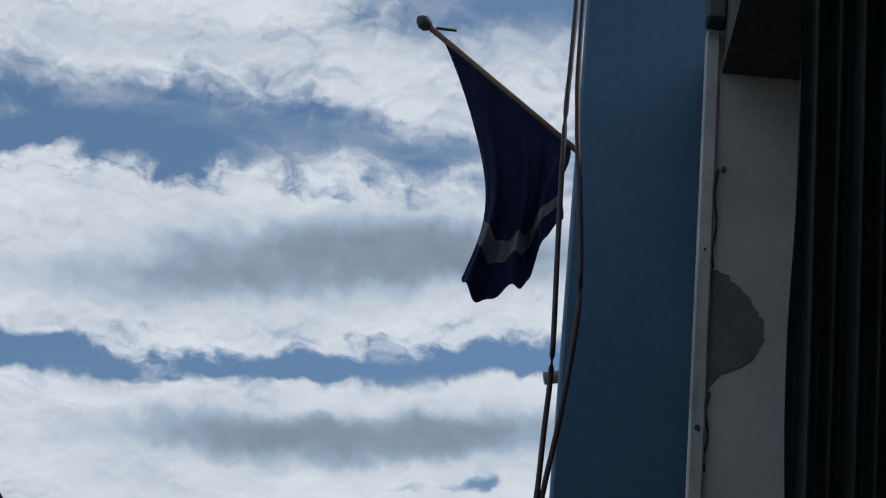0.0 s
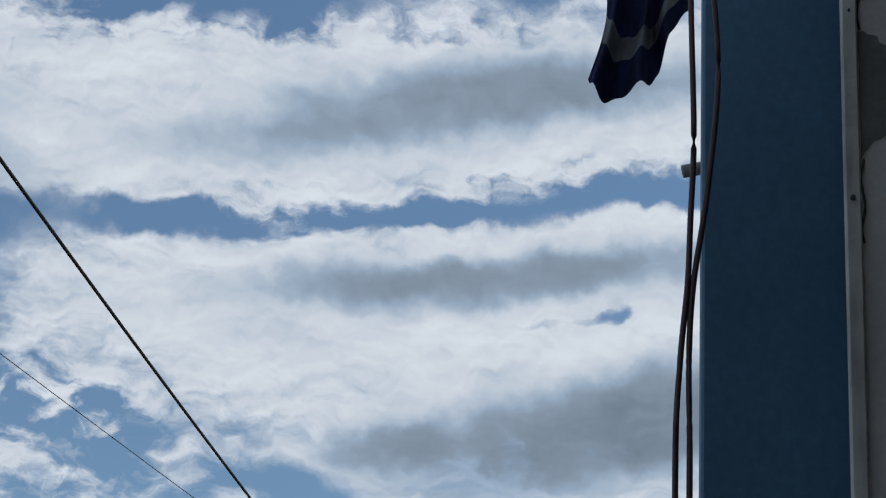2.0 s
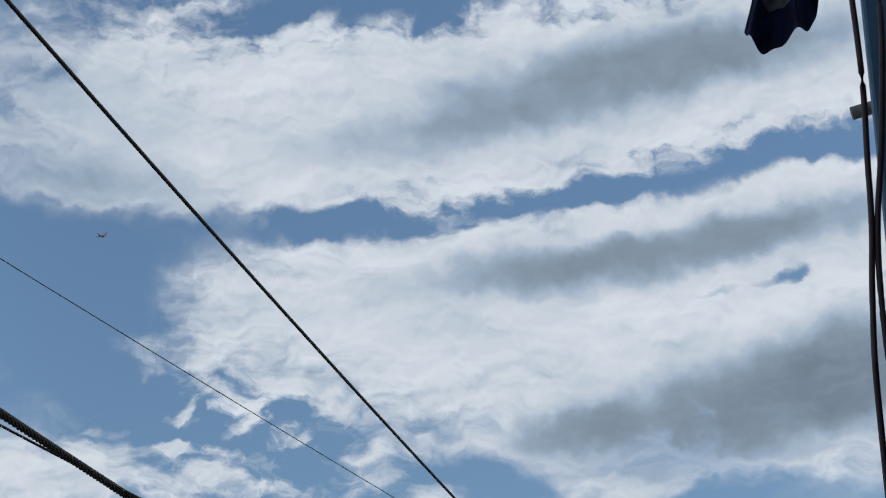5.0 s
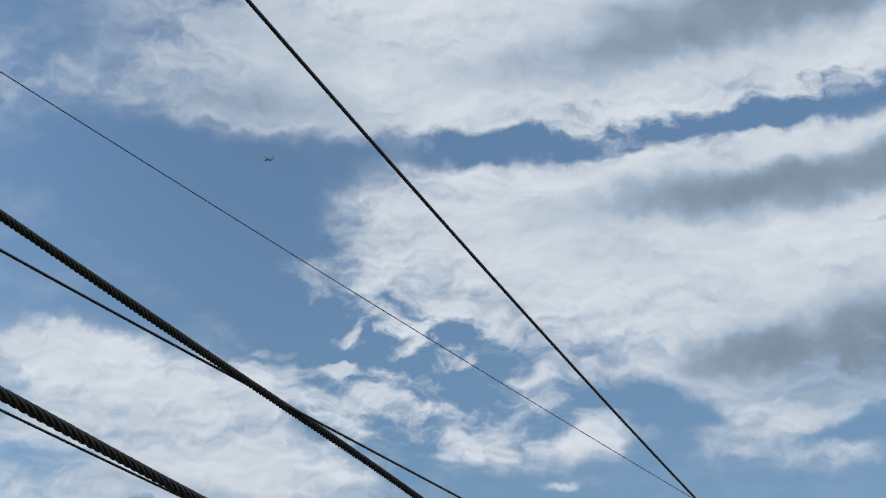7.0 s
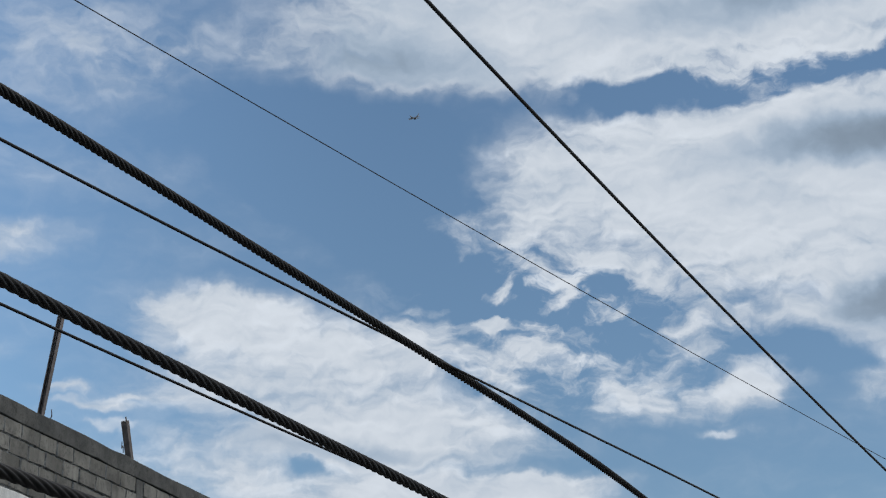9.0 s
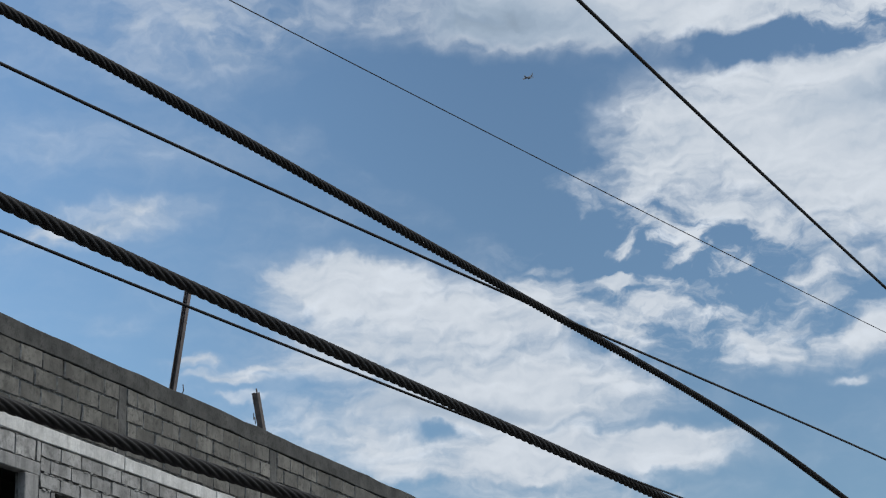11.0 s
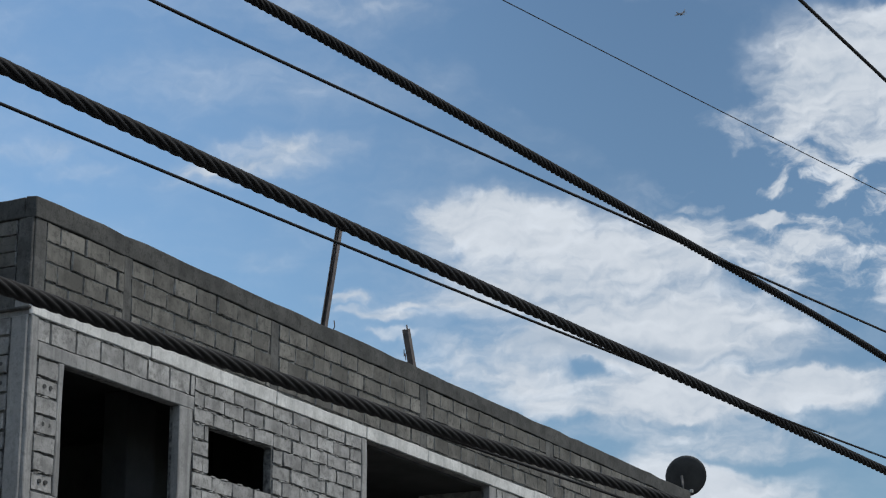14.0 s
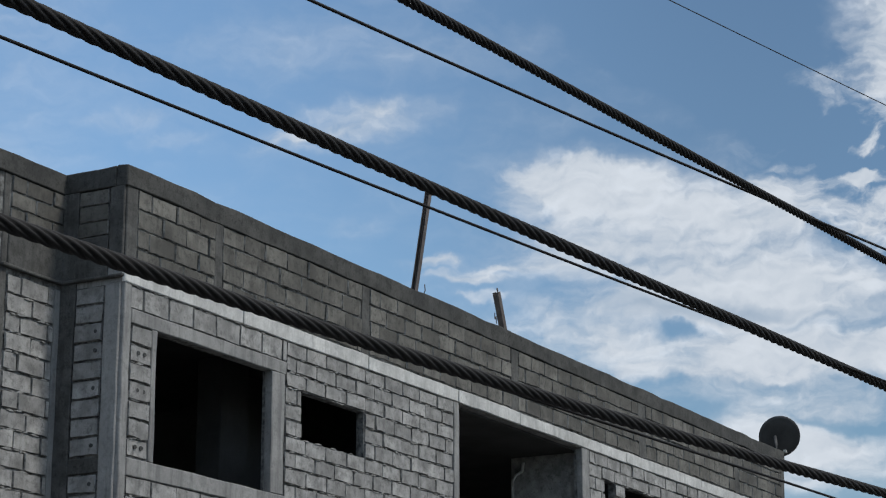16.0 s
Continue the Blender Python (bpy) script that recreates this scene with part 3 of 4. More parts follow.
# steel left sticking out of the coping
def steel_stub(label, foot, head, wide):
    d = (Vector(head) - Vector(foot)).normalized()
    t = thing("steel_bar", label, "steel bar", "bars on the coping")
    bm = bmesh.new()
    m = Matrix.Translation(foot) @ d.to_track_quat("Z", "Y").to_matrix().to_4x4()
    length = (Vector(head) - Vector(foot)).length
    for x0, x1, y0, y1 in ((-wide, wide, -wide, -wide * 0.75), (-wide, -wide * 0.75, -wide * 0.75, wide), (wide * 0.75, wide, -wide * 0.75, wide)):
        box(x0, x1, y0, y1, -0.05, length, bm)
    for v in bm.verts:
        v.co = m @ v.co
    part("channel", bm, STEEL, t)
    side = m.to_3x3() @ Vector((wide * 0.5, 0, 0))
    tip = Vector(head) + side
    part("rod", tube([Vector(foot) + side * 0.2, tip, tip + d * 0.05], 0.010, 6), STEEL, t, "rusty reinforcing rod")
    return t


steel_stub("tall leaning steel channel on the coping", (20.03, D + 0.07, TOP - 0.02), (20.38, D + 0.07, 8.86), 0.03)
stub = steel_stub("short broken steel channel on the coping", (22.23, D + 0.07, TOP - 0.02), (22.04, D + 0.07, 7.99), 0.036)
part("wire_end", tube([(22.02, D + 0.06, 7.6), (21.93, D + 0.02, 7.66), (21.9, D + 0.02, 7.62), (21.86, D, 7.69)], 0.006, 5), STEEL, stub, "bent tie wire")
tagged(part("bent_wire", tube([(20.2, D + 0.05, TOP - 0.02), (20.22, D + 0.03, 7.6), (20.19, D + 0.02, 7.66)], 0.007, 5), STEEL), "short bent tie wire on the coping", "wire")

# satellite dish on the far end
dish = thing("satellite_dish", "dark grey satellite dish on the far end of the coping", "satellite dish")
bm = bmesh.new()
rings = []
for i in range(9):
    r = 0.33 * i / 8
    rings.append([bm.verts.new((r * math.cos(k * math.tau / 32), r * math.sin(k * math.tau / 32) * 1.08, 0.42 * r * r)) for k in range(32)] if i else [bm.verts.new((0, 0, 0))] * 32)
for a, b in zip(rings, rings[1:]):
    for k in range(32):
        q = [a[k], a[(k + 1) % 32], b[(k + 1) % 32], b[k]]
        f = bm.faces.new(q if a[0] is not a[1] else (a[0], b[(k + 1) % 32], b[k]))
        f.smooth = True
bmesh.ops.recalc_face_normals(bm, faces=bm.faces[:])
bmesh.ops.solidify(bm, geom=bm.faces[:], thickness=0.012)
aimed = Matrix.Translation((31.85, D + 0.10, 7.80)) @ Vector((0.75, 0.35, 0.55)).to_track_quat("Z", "Y").to_matrix().to_4x4()
for v in bm.verts:
    v.co = aimed @ v.co
part("reflector", bm, DISH, dish)
part("mast", tube([(31.62, D + 0.08, TOP - 0.05), (31.62, D + 0.08, 7.66), (31.72, D + 0.13, 7.8)], 0.024, 8), DISH, dish)
p0, p1 = aimed @ Vector((0, -0.33, 0.05)), aimed @ Vector((0, -0.12, 0.42))
part("arm", tube([p0, p1], 0.012, 6), DISH, dish)
part("receiver", tube([p1, p1 + (aimed.translation - p1).normalized() * 0.09], 0.03, 10), BAND, dish, "pale receiver head")
part("bracket", box(31.9, 31.95, D + 0.02, D + 0.07, 7.56, 7.61, bevel=0.006), WHITE, dish, "small white bracket")

# ---- overhead lines ----
WEST, EAST = -6.0, 45.0


def line_points(h, coef, x0, x1, step):
    """Points of a line at the height h over the eye: y follows coef between x0 and x1 and runs straight on to the walls at both ends."""
    def at(x):
        c = min(max(x, x0), x1)
        y = sum(k * (c - 15) ** (len(coef) - 1 - i) for i, k in enumerate(coef))
        if c != x:
            y2 = sum(k * (c + 0.3 * (1 if x < x0 else -1) - 15) ** (len(coef) - 1 - i) for i, k in enumerate(coef))
            y += (y2 - y) / 0.3 * (x0 - x if x < x0 else x - x1) * -1
        return (x, y, 1.6 + h)
    n = max(2, round((EAST - WEST) / step))
    return [at(WEST + (EAST - WEST) * i / n) for i in range(n + 1)]


def wire(label, h, coef, x0, x1, radius):
    return tagged(part("overhead_wire", tube(line_points(h, coef, x0, x1, 0.4), radius, 8), CABLE), label, "wire", "overhead wires")


def twisted(label, h, coef, x0, x1, radius, strands=7, pitch=1.1):
    """A laid cable: a lobed section that turns as it runs on."""
    bm, per = bmesh.new(), 5
    n, rows, rnd = strands * per, [], random.Random(strands * 7 + int(h * 10))
    pts = [Vector(p) for p in line_points(h, coef, x0, x1, 0.034)]
    for i, p in enumerate(pts):
        d = (pts[min(i + 1, len(pts) - 1)] - pts[max(i - 1, 0)]).normalized()
        u = d.cross(Vector((0, 0, 1))).normalized()
        w = u.cross(d)
        turn = (WEST - p.x) / pitch * math.tau + 0.25 * math.sin(p.x * 1.7)
        swell = radius * (1 + 0.05 * math.sin(p.x * 2.3) + rnd.uniform(-0.012, 0.012))
        row = []
        for k in range(n):
            th = k * math.tau / n
            r = swell * (0.70 + 0.30 * abs(math.sin(th * strands / 2)) ** 0.75)
            row.append(bm.verts.new(p + (u * math.cos(th + turn) + w * math.sin(th + turn)) * r))
        rows.append(row)
    for a, b in zip(rows, rows[1:]):
        for k in range(n):
            bm.faces.new((a[k], b[k], b[(k + 1) % n], a[(k + 1) % n])).smooth = True
    bm.faces.new(rows[0])
    bm.faces.new(rows[-1][::-1])
    bmesh.ops.recalc_face_normals(bm, faces=bm.faces[:])
    return tagged(part("twisted_cable", bm, CABLE), label, "cable", "twisted cables")


wire("taut black service wire across the street", 5.0, (-0.00103, -0.07264, 3.0314), 8, 22, 0.0115)
wire("thin dark telephone wire across the street", 4.8, (-0.00127, -0.22964, 3.5784), 8, 21, 0.0032)
wire("thin black messenger wire beside a twisted cable", 4.2, (0.000285, -0.00019, -0.19496, 4.4017), 7.5, 19, 0.0095)
wire("thin black messenger wire beside a twisted cable", 3.6, (-0.00226, -0.14257, 5.2743), 6.5, 18.5, 0.0095)
wire("thin black messenger wire beside a twisted cable", 3.0, (-0.07013, 6.4343), 8, 18.5, 0.012)
twisted("slim black twisted overhead cable with a slight kink", 4.2, (-0.000014, -0.000036, 0.00108, 0.0054, -0.08938, 4.553), 7.8, 20, 0.0305, 6, 0.34)
twisted("thick black twisted overhead cable", 3.6, (0.00019, 0.00079, -0.08647, 5.2572), 6.8, 18, 0.0405, 6, 0.64)
twisted("thick black twisted overhead cable in front of the block house", 3.0, (0.00021, -0.00398, -0.13546, 6.2113), 7.6, 18.6, 0.0465, 6, 0.78)

# ---- the near side: blue pillar, plaster pier, porch ----
PX, PL = 4.3, -0.28
pillar = tagged(part("pillar", box(PX, PX + 0.10, -0.66, PL, -0.2, 7.4, bevel=0.006), BLUE), "dark blue painted square pillar at the house corner", "pillar", kind="structure")
pier = tagged(part("wall_south", box(4.0, 4.04, -1.9, -0.580, -0.2, 4.5, bevel=0.004), PLASTER), "grubby pale plaster wall with a bare patch", "wall", kind="structure")


def outline(name, points, x, depth, mat, parent, label):
    """A thin uneven plate on the face at x, from the corners of its outline (y, z)."""
    rnd, bm, ring = random.Random(len(points)), bmesh.new(), []
    for i, (a, b) in enumerate(zip(points, points[1:] + points[:1])):
        for k in range(4):
            f = k / 4
            ring.append((a[0] + (b[0] - a[0]) * f + rnd.uniform(-0.004, 0.004), a[1] + (b[1] - a[1]) * f + rnd.uniform(-0.004, 0.004)))
    lo = [bm.verts.new((x, y, z)) for y, z in ring]
    hi = [bm.verts.new((x - depth, y, z)) for y, z in ring]
    bm.faces.new(hi)
    for i in range(len(lo)):
        j = (i + 1) % len(lo)
        bm.faces.new((lo[i], lo[j], hi[j], hi[i]))
    bmesh.ops.recalc_face_normals(bm, faces=bm.faces[:])
    return part(name, bm, mat, parent, label)


outline("bare_patch", [(-0.592, 3.86), (-0.625, 3.85), (-0.661, 3.817), (-0.69, 3.78), (-0.712, 3.74), (-0.715, 3.695), (-0.697, 3.644), (-0.654, 3.611), (-0.615, 3.595), (-0.592, 3.54)], 4.002, 0.005, PATCH, pier, "grey patch of bare render")
trim = tagged(part("trim", box(3.985, 4.012, -0.592, -0.558, -0.2, 4.5, bevel=0.004), WHITE), "chipped white painted corner strip", "trim", kind="structure")
for z0, z1, y in ((4.22, 4.46, -0.590), (3.86, 4.12, -0.597), (3.36, 3.55, -0.596)):
    pts = [(3.994, y + 0.004 * math.sin(i * 1.3), z0 + (z1 - z0) * i / 8) for i in range(9)]
    part("crack", tube(pts, 0.0028, 5), TARP if z0 < 4.2 else WHITE, trim, "open crack along the strip")
for y, z, r in ((-0.612, 4.115, 0.006), (-0.574, 3.457, 0.006), (-0.575, 3.9, 0.003)):
    part("nail_hole", tube([(3.99, y, z), (3.98, y, z)], r, 8), TARP, trim, "dark nail head")
# the slab's dark colour stands in for the shade on its underside
tagged(part("ceiling", box(-4.0, 4.3, -4.5, -0.60, 4.39, 4.62), CAP), "concrete porch slab over the wall, coloured dark for shade", "ceiling", kind="structure")
tagged(part("junction_box", box(3.93, 3.99, -0.60, -0.552, 4.50, 4.62, bevel=0.006), TARP), "small dark junction box fixed under the slab edge", "junction box")

# a dark folded sheet that hangs from the porch slab
bm, grid = bmesh.new(), []
for j in range(41):
    z = 4.39 - 3.6 * j / 40
    row = []
    for i in range(241):
        s = 0.8 * i / 240
        lean = (z - 3.2) * (0.05 + 0.12 * s)
        y = -0.645 - 1.0 * s - lean * (0.25 + s) * 0.9 + (0.006 * math.sin(z * 6.3) if i == 0 else 0)
        fold = 0.022 * math.sin(s * 148 + 0.6 * math.sin(z * 1.4)) + 0.010 * math.sin(s * 61 + z)
        row.append(bm.verts.new((3.2 + fold, y, z)))
    grid.append(row)
for a, b in zip(grid, grid[1:]):
    for i in range(240):
        bm.faces.new((a[i], a[i + 1], b[i + 1], b[i])).smooth = True
bmesh.ops.solidify(bm, geom=bm.faces[:], thickness=0.006)
tagged(part("hanging_sheet", bm, TARP), "dark green folded sheet hanging from the porch slab", "curtain")

# two loose cables hanging down beside the pillar
def hanging(points):
    fine = []
    for i in range(len(points) - 1):
        p = [Vector(points[min(max(k, 0), len(points) - 1)]) for k in (i - 1, i, i + 1, i + 2)]
        for k in range(8):
            f = k / 8
            fine.append(0.5 * (2 * p[1] + (p[2] - p[0]) * f + (2 * p[0] - 5 * p[1] + 4 * p[2] - p[3]) * f ** 2 + (3 * p[1] - p[0] - 3 * p[2] + p[3]) * f ** 3))
    fine.append(Vector(points[-1]))
    return fine


drop = "slack maroon cable hanging beside the blue pillar"
tagged(part("hanging_cable", tube(hanging([(4.2, -0.285, 6.9), (4.12, -0.25, 6.2), (4.1, -0.243, 4.65), (4.1, -0.238, 4.3), (4.1, -0.243, 3.97), (4.1, -0.251, 3.65), (4.1, -0.245, 3.45), (4.1, -0.240, 3.3), (4.1, -0.226, 3.13), (4.1, -0.218, 2.9), (4.15, -0.23, 2.3), (4.25, -0.281, 1.9)]), 0.0065, 8), MAROON), drop, "cable", "cables on the pillar")
tagged(part("hanging_cable", tube(hanging([(4.2, -0.275, 6.9), (4.14, -0.265, 6.2), (4.13, -0.26, 4.65), (4.12, -0.268, 4.3), (4.1, -0.286, 4.08), (4.1, -0.303, 3.8), (4.1, -0.281, 3.52), (4.1, -0.252, 3.3), (4.1, -0.244, 3.13), (4.1, -0.247, 2.9), (4.15, -0.25, 2.3), (4.25, -0.281, 1.95)]), 0.0065, 8), MAROON), drop, "cable", "cables on the pillar")

# house body behind the pillar, with a pipe stub and a flag
tagged(part("near_house", box(4.62, 8.4, -4.5, -0.62, -0.2, 6.3), PLASTER), "plain plastered house body behind the blue pillar", "house")
tagged(part("porch_back", box(-4.0, 4.62, -4.65, -4.5, -0.2, 6.3), PLASTER), "plain plastered back wall of the porch", "wall", kind="structure")
tagged(part("pipe_stub", tube([(5.5, -0.63, 4.29), (5.5, -0.36, 4.243), (5.5, -0.283, 4.225)], 0.019, 12), CONCRETE), "short grey pipe stub out of the house wall", "pipe")

flag = thing("flag", "navy flag with a pale stripe on a short slanting pole", "flag")
TIP, ROOT = Vector((6.2, 0.22, 5.906)), Vector((6.2, -0.64, 5.207))
part("pole", tube([ROOT, TIP], 0.011, 10), WOOD, flag, "slim brown wooden pole")
d = (TIP - ROOT).normalized()
part("finial", tube([TIP - d * 0.015, TIP, TIP + d * 0.02, TIP + d * 0.04, TIP + d * 0.05], [0.012, 0.026, 0.028, 0.018, 0.006], 10), DISH, flag, "dark knob at the pole end")
part("tie", tube([TIP - d * 0.05, TIP - d * 0.045 + Vector((0, 0.0, 0.02)), TIP - d * 0.1 + Vector((0.01, -0.03, 0.06))], 0.006, 6), TARP, flag, "loose dark tie")


def cloth(s, v):
    """A point of the flag: s along the pole from its tip, v down the cloth."""
    top = TIP.lerp(ROOT, 0.07 + 0.58 * s)
    low = Vector((6.2, -0.01 - 0.31 * s, 4.88 + 0.30 * s * s - 0.10 * math.sin(s * math.pi)))
    low.y += 0.02 * math.sin(s * 9)
    p = top.lerp(low, v)
    p.y += -0.10 * math.sin(v * math.pi) * (1 - s) ** 1.5 + 0.02 * math.sin(v * 7 + s * 4) * v
    p.x += 0.05 * math.sin(s * 17 + v * 3) * v + 0.02 * math.sin(s * 39 + v * 5) * v
    return p


def strip(v0, v1, nv, s0, s1, off, mat, name, label):
    bm = bmesh.new()
    g = [[bm.verts.new(cloth(s0 + (s1 - s0) * i / 48, v0 + (v1 - v0) * j / nv) + Vector((off, 0, 0))) for i in range(49)] for j in range(nv + 1)]
    for a, b in zip(g, g[1:]):
        for i in range(48):
            bm.faces.new((a[i], a[i + 1], b[i + 1], b[i])).smooth = True
    bmesh.ops.solidify(bm, geom=bm.faces[:], thickness=0.002)
    return part(name, bm, mat, flag, label)


strip(0.0, 1.0, 30, 0.0, 1.0, 0.0, NAVY, "cloth", "dark navy cloth")
strip(0.74, 0.84, 5, 0.0, 1.0, -0.004, PALE, "stripe", "pale grey stripe along the hem")

# plain unseen houses that close the street behind the walk and at its far end
# added to shade the pillar's near face and to hold the line ends
tagged(part("corner_house", box(-9.0, WEST + 0.05, -5.0, 14.0, -0.2, 8.2), PLASTER), "unseen plain plastered house added to close the street and shade the pillar", "house")
tagged(part("far_house", box(EAST - 0.05, EAST + 5, -8.0, 10.0, -0.2, 7.4), PLASTER), "plain plastered house at the street's far end", "house")

# ---- aeroplane high above ----
plane = thing("aeroplane", "small distant pale airliner flying high above", "aeroplane")
bm = tube([(0, -14, 0.4), (0, -12, 0.2), (0, -8, 0), (0, 9, 0), (0, 12, -0.2), (0, 14, -0.4)], [0.3, 1.0, 1.7, 1.7, 1.2, 0.2], 12)
part("fuselage", bm, HULL, plane)


def fin(name, root0, root1, tip0, tip1, thick):
    bm = bmesh.new()
    q = [Vector(v) for v in (root0, root1, tip1, tip0)]
    lo, hi = [bm.verts.new(v - Vector(thick)) for v in q], [bm.verts.new(v + Vector(thick)) for v in q]
    bm.faces.new(lo[::-1])
    bm.faces.new(hi)
    for i in range(4):
        bm.faces.new((lo[i], lo[(i + 1) % 4], hi[(i + 1) % 4], hi[i]))
    bmesh.ops.recalc_face_normals(bm, faces=bm.faces[:])
    return part(name, bm, HULL, plane)


for s in (-1, 1):
    fin("wing", (s * 1.2, 3, -0.6), (s * 1.2, -2.5, -0.6), (s * 14.5, -3.4, 1.0), (s * 14.5, -5, 1.0), (0, 0, 0.25))
    fin("tailplane", (s * 0.5, -10.5, 0.6), (s * 0.5, -13.5, 0.6), (s * 5, -13, 1.0), (s * 5, -14.5, 1.0), (0, 0, 0.15))
    part("engine", tube([(s * 4.6, -2.4, -1.4), (s * 4.6, 2.0, -1.4)], [0.8, 0.95], 10), DISH, plane)
fin("rudder", (0, -9.5, 1.2), (0, -13.6, 1.2), (0, -13.2, 6.4), (0, -15, 6.4), (0.15, 0, 0))
a, e = radians(70.41), radians(22.78)
plane.matrix_world = Matrix.Translation(Vector((math.sin(a) * math.cos(e), math.cos(a) * math.cos(e), math.sin(e))) * 4200) @ pose(0, 0, 0, 4, -6, -24)

# ---- the blocks of the house walls ----
rnd = random.Random(5)
CHIPPED = material("chipped_edge", (0.30, 0.297, 0.285), 0.95, dark=(0.06, 0.06, 0.057), scale=11.0, fine=70, bump=0.8)


def block_mesh(name, mat, holes=()):
    """A hollow concrete block, 1 x 1 in front and 1 deep, with uneven worn edges."""
    bm, ring = bmesh.new(), []
    for (ax, az), (bx, bz), n in (((-0.5, -0.5), (0.5, -0.5), 4), ((0.5, -0.5), (0.5, 0.5), 2), ((0.5, 0.5), (-0.5, 0.5), 4), ((-0.5, 0.5), (-0.5, -0.5), 2)):
        for k in range(n):
            ring.append((ax + (bx - ax) * k / n + rnd.uniform(-0.012, 0.012), az + (bz - az) * k / n + rnd.uniform(-0.035, 0.035)))
    tilt = rnd.uniform(-0.08, 0.08)
    edge = [bm.verts.new((x * 0.955, tilt * x + rnd.uniform(-0.03, 0.03), z * 0.90)) for x, z in ring]
    root = [bm.verts.new((x, 0.32, z)) for x, z in ring]
    bm.faces.new(edge)
    for i in range(12):
        j = (i + 1) % 12
        bm.faces.new((edge[i], root[i], root[j], edge[j]))
    bmesh.ops.recalc_face_normals(bm, faces=bm.faces[:])
    me = bpy.data.meshes.new(name)
    bm.to_mesh(me)
    bm.free()
    me.materials.append(mat)
    me.materials.append(CHIPPED)
    for p in me.polygons[1:]:
        p.material_index = 1
    return me


GREY_BLOCKS = [block_mesh("block", BLOCK) for _ in range(10)]
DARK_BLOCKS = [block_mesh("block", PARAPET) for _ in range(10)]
BH, BL, JOINT = 0.170, 0.385, 0.011
made = {}


def lay(parent, meshes, x0, x1, z0, z1, start, face="front", plane_at=D, holes=(), whole=False):
    """Courses of blocks between x0 and x1 (or y0 and y1 on a face that looks west), in running bond."""
    rows = max(1, round((z1 - z0) / BH))
    h = (z1 - z0) / rows
    for r in range(rows):
        x = x0 - (0 if whole else (BL / 2 if (r + start) % 2 else rnd.uniform(0, 0.05)))
        zc = z0 + (r + 0.5) * h
        while x < x1 - 0.02:
            w = (x1 - x0) if whole else BL * rnd.uniform(0.94, 1.05)
            a, b = max(x, x0), min(x + w, x1)
            x += w
            spans = [(a, b)]
            for hx0, hx1, hz0, hz1 in holes:
                if hz0 < zc < hz1:
                    cut = []
                    for p, q in spans:
                        cut += [s for s in ((p, min(q, hx0)), (max(p, hx1), q)) if s[1] - s[0] > 0.001]
                    spans = cut
            for p, q in spans:
                if q - p < 0.05:
                    continue
                out = rnd.uniform(0.016, 0.032)
                size = (q - p - JOINT * rnd.uniform(0.4, 1.9), 0.05, h - JOINT * rnd.uniform(0.5, 1.8))
                mid, skew = (p + q) / 2, Matrix.Rotation(radians(rnd.uniform(-1.0, 1.0)), 4, "Y")
                if face == "front":
                    m = Matrix.Translation((mid, plane_at - out, zc)) @ skew
                else:
                    m = Matrix.Translation((plane_at - out, mid, zc)) @ Matrix.Rotation(radians(-90), 4, "Z") @ skew
                made.setdefault((parent, meshes[0].materials[0].name), []).append((rnd.choice(meshes), m @ Matrix.Diagonal((*size, 1))))


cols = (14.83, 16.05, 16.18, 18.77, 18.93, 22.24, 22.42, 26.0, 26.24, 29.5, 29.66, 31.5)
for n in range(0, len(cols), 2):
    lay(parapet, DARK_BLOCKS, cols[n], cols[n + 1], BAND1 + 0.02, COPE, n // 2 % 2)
lay(front, GREY_BLOCKS, 14.775, 17.32, 6.20, BAND0, 1)
lay(front, GREY_BLOCKS, 14.785, 15.10, 4.87, 6.06, 0, whole=True)
lay(front, GREY_BLOCKS, 14.785, 17.32, 3.85, 4.70, 0)
lay(front, GREY_BLOCKS, 17.32, 20.79, 4.02, 5.47, 0)
lay(front, GREY_BLOCKS, 17.32, 20.79, 5.47, 5.96, 1, holes=HOLES)
lay(front, GREY_BLOCKS, 17.32, 20.79, 5.96, BAND0, 0)
lay(front_far, GREY_BLOCKS, 24.38, XF, 4.9, 6.10, 1, holes=HOLES)
lay(front_far, GREY_BLOCKS, 24.38, XF, 6.10, BAND0, 0)
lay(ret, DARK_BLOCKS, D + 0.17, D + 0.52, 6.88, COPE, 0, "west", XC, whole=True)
lay(ret, GREY_BLOCKS, D + 0.19, D + 0.51, 4.87, BAND0, 0, "west", XC, whole=True)
lay(ret, GREY_BLOCKS, D + 0.19, D + 0.51, 4.02, 4.71, 0, "west", XC, whole=True)
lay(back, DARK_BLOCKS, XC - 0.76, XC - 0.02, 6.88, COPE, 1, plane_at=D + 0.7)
lay(back, GREY_BLOCKS, XC - 0.76, XC - 0.11, 4.02, BAND0, 0, plane_at=D + 0.7)
rough_bar("post", XC - 0.10, XC - 0.004, D + 0.684, D + 0.75, FLOOR, BAND0, CONCRETE, back, "cast concrete post")

for (parent, mat), items in made.items():
    items.sort(key=lambda it: it[1].translation.x - (3 if it[1].translation.z > 4.6 else 0))
    for me, m in items[:300]:
        ob = new("block", me)
        ob.parent = parent
        ob.matrix_local = m
    if items[300:]:
        bm = bmesh.new()
        for me, m in items[300:]:
            tmp = me.copy()
            tmp.transform(m)
            bm.from_mesh(tmp)
            bpy.data.meshes.remove(tmp)
        courses = tagged(part("block_courses", bm, items[0][0].materials[0], parent), kind="stuff")
        courses.data.materials.append(CHIPPED)

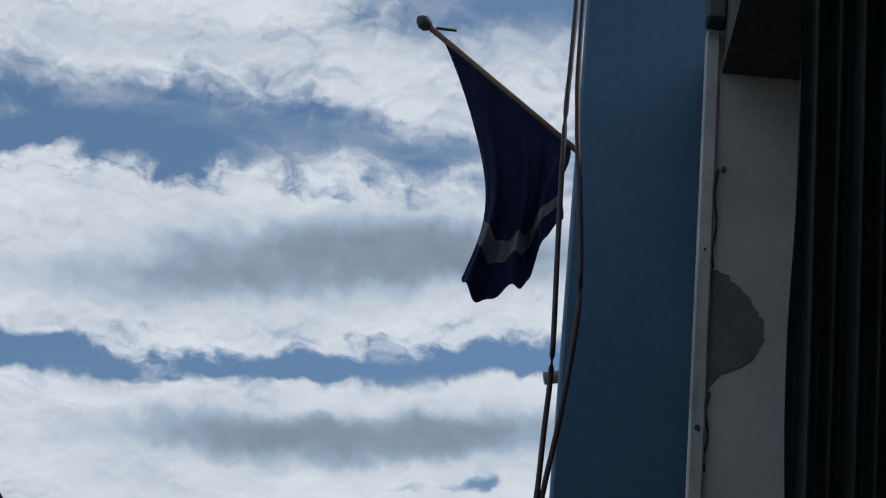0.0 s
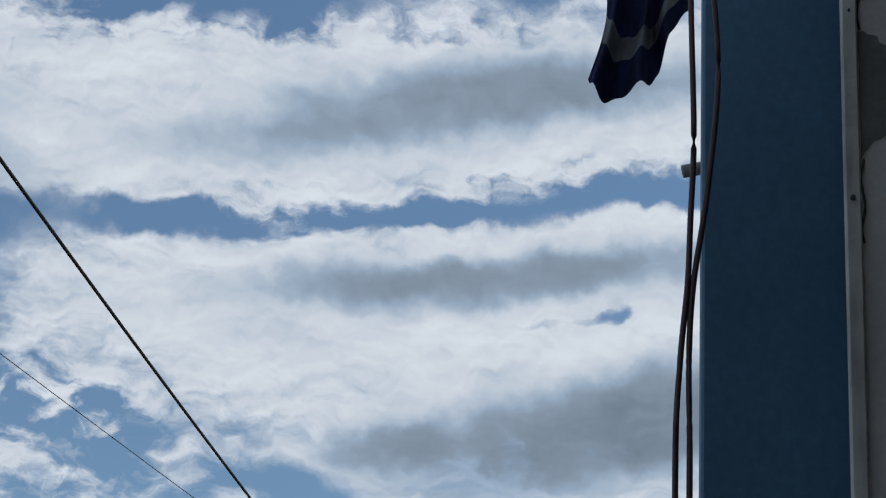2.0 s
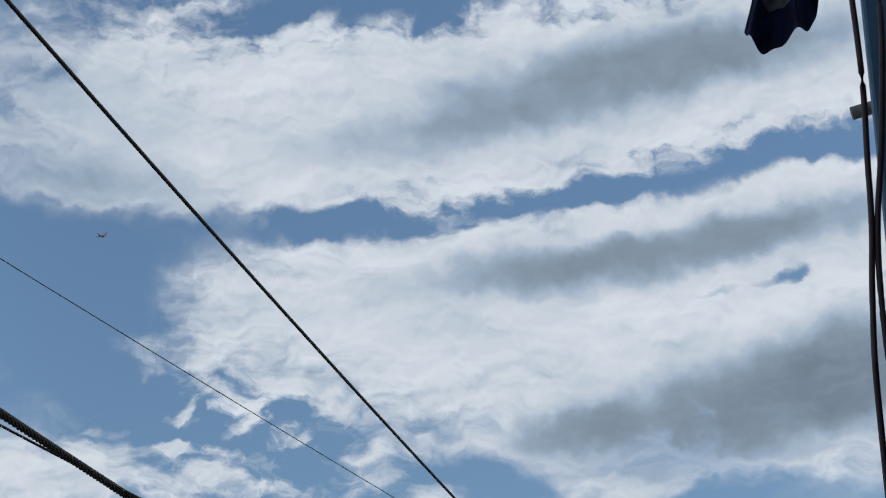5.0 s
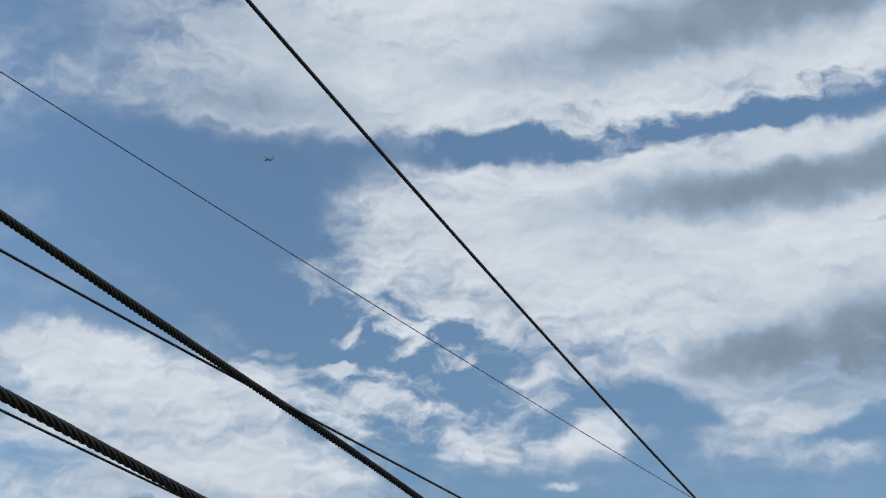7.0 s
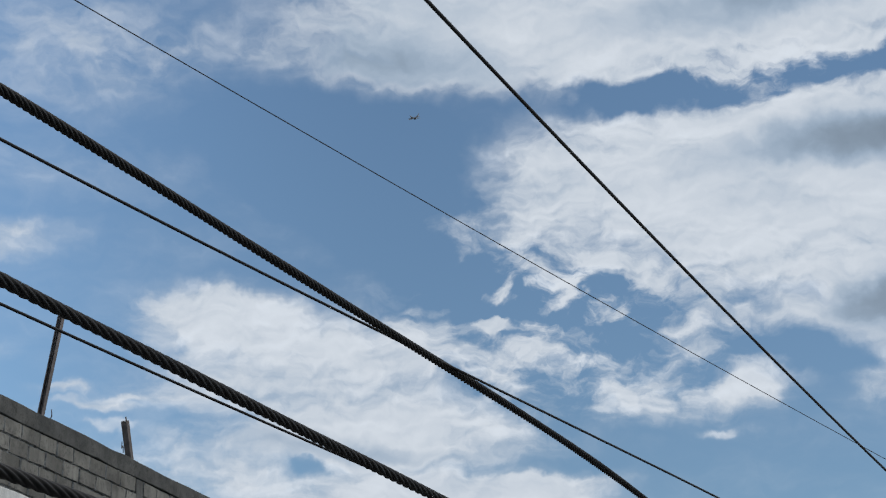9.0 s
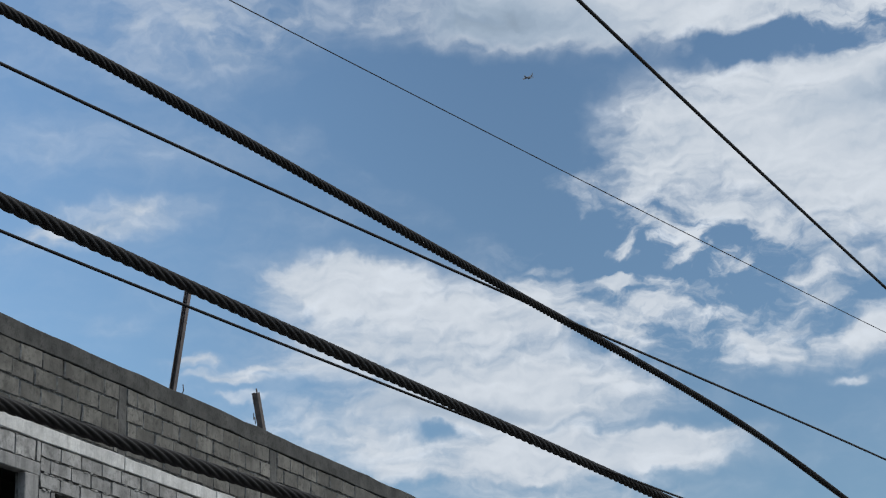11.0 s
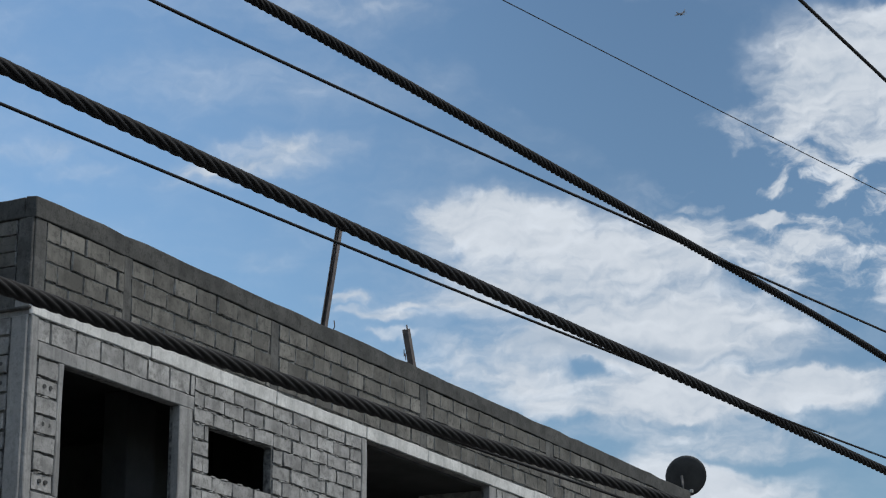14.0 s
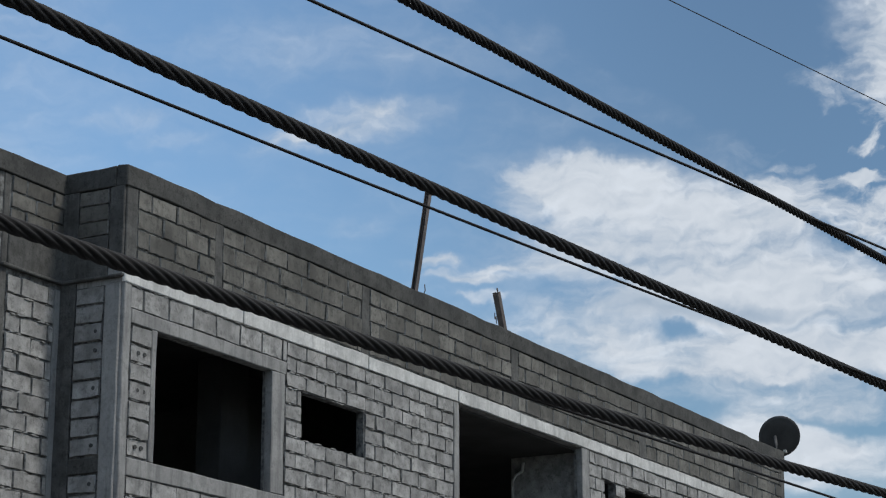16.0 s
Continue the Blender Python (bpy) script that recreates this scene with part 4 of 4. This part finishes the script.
# knock-outs in the half blocks beside the window: plugs coloured dark like shaded hollows
for z in (5.815, 5.475, 4.965):
    for x in (14.90, 14.99):
        part("block_hole", tube([(x, D - 0.033, z), (x + 0.005, D - 0.005, z)], 0.021, 7), INSIDE_SHADE, front, "dark round hole in a block")
for z in (5.995, 5.822, 5.478, 4.962, 4.62):
    part("block_hole", tube([(XC - 0.033, D + 0.26, z), (XC - 0.005, D + 0.26, z)], 0.019, 7), INSIDE_SHADE, ret, "dark round hole in a block")

# mortar squeezed out of the bed joints, in ragged lumps
LUMP = material("rough_mortar", (0.37, 0.366, 0.35), 0.95, dark=(0.16, 0.158, 0.15), scale=14.0, fine=90, bump=0.8, pits=0.5)


def squeeze(parent, x0, x1, courses, plane_at, holes=()):
    """Lumps of mortar along the bed joints at the heights in courses, on the street front."""
    dots, polys = [], []
    for z in courses:
        x = x0 + rnd.uniform(0, 0.08)
        while x < x1 - 0.1:
            w, h, out = rnd.uniform(0.03, 0.16), rnd.uniform(0.008, 0.030), rnd.uniform(0.018, 0.036)
            zc = z + rnd.uniform(-0.008, 0.006)
            if not any(a - 0.01 < x + w and x < b + 0.01 and c < zc < d for a, b, c, d in holes):
                n = len(dots)
                lean = rnd.uniform(-0.01, 0.01)
                for y, k in ((plane_at, 1.0), (plane_at - out, 0.55)):
                    for i, (u, v) in enumerate(((0, -0.5), (0.35, -0.8), (0.7, -0.65), (1, -0.4), (0.9, 0.4), (0.4, 0.6))):
                        dots.append((x + w * (0.5 + (u - 0.5) * (0.6 + 0.4 * k)), y, zc + h * v * k + lean * u + rnd.uniform(-0.003, 0.003)))
                polys += [tuple(n + i for i in (11, 10, 9, 8, 7, 6))] + [(n + i, n + (i + 1) % 6, n + 6 + (i + 1) % 6, n + 6 + i) for i in range(6)]
            x += w + rnd.choice((0.0, 0.01, 0.03, 0.09, 0.16))
    me = bpy.data.meshes.new("squeezed_mortar")
    me.from_pydata(dots, [], polys)
    me.materials.append(LUMP)
    ob = tagged(new("squeezed_mortar", me), kind="stuff")
    ob.parent = parent


def beds(z0, z1):
    rows = max(1, round((z1 - z0) / BH))
    return [z0 + (z1 - z0) * r / rows for r in range(1, rows + 1)]


squeeze(front, 17.32, 20.78, beds(4.02, 5.47) + beds(5.47, 5.96) + beds(5.96, BAND0)[:-1], D, HOLES[:2])
squeeze(front, 14.80, 17.30, beds(6.20, BAND0)[:1] + beds(3.85, 4.70)[:-1], D)
squeeze(front, 14.79, 15.10, beds(4.87, 6.06)[:-1], D)
squeeze(front_far, 24.4, XF - 0.05, beds(4.9, 6.10) + [BAND0 - 0.15], D, HOLES[3:])
squeeze(back, XC - 0.76, XC - 0.11, beds(4.02, BAND0)[:-1], D + 0.7)
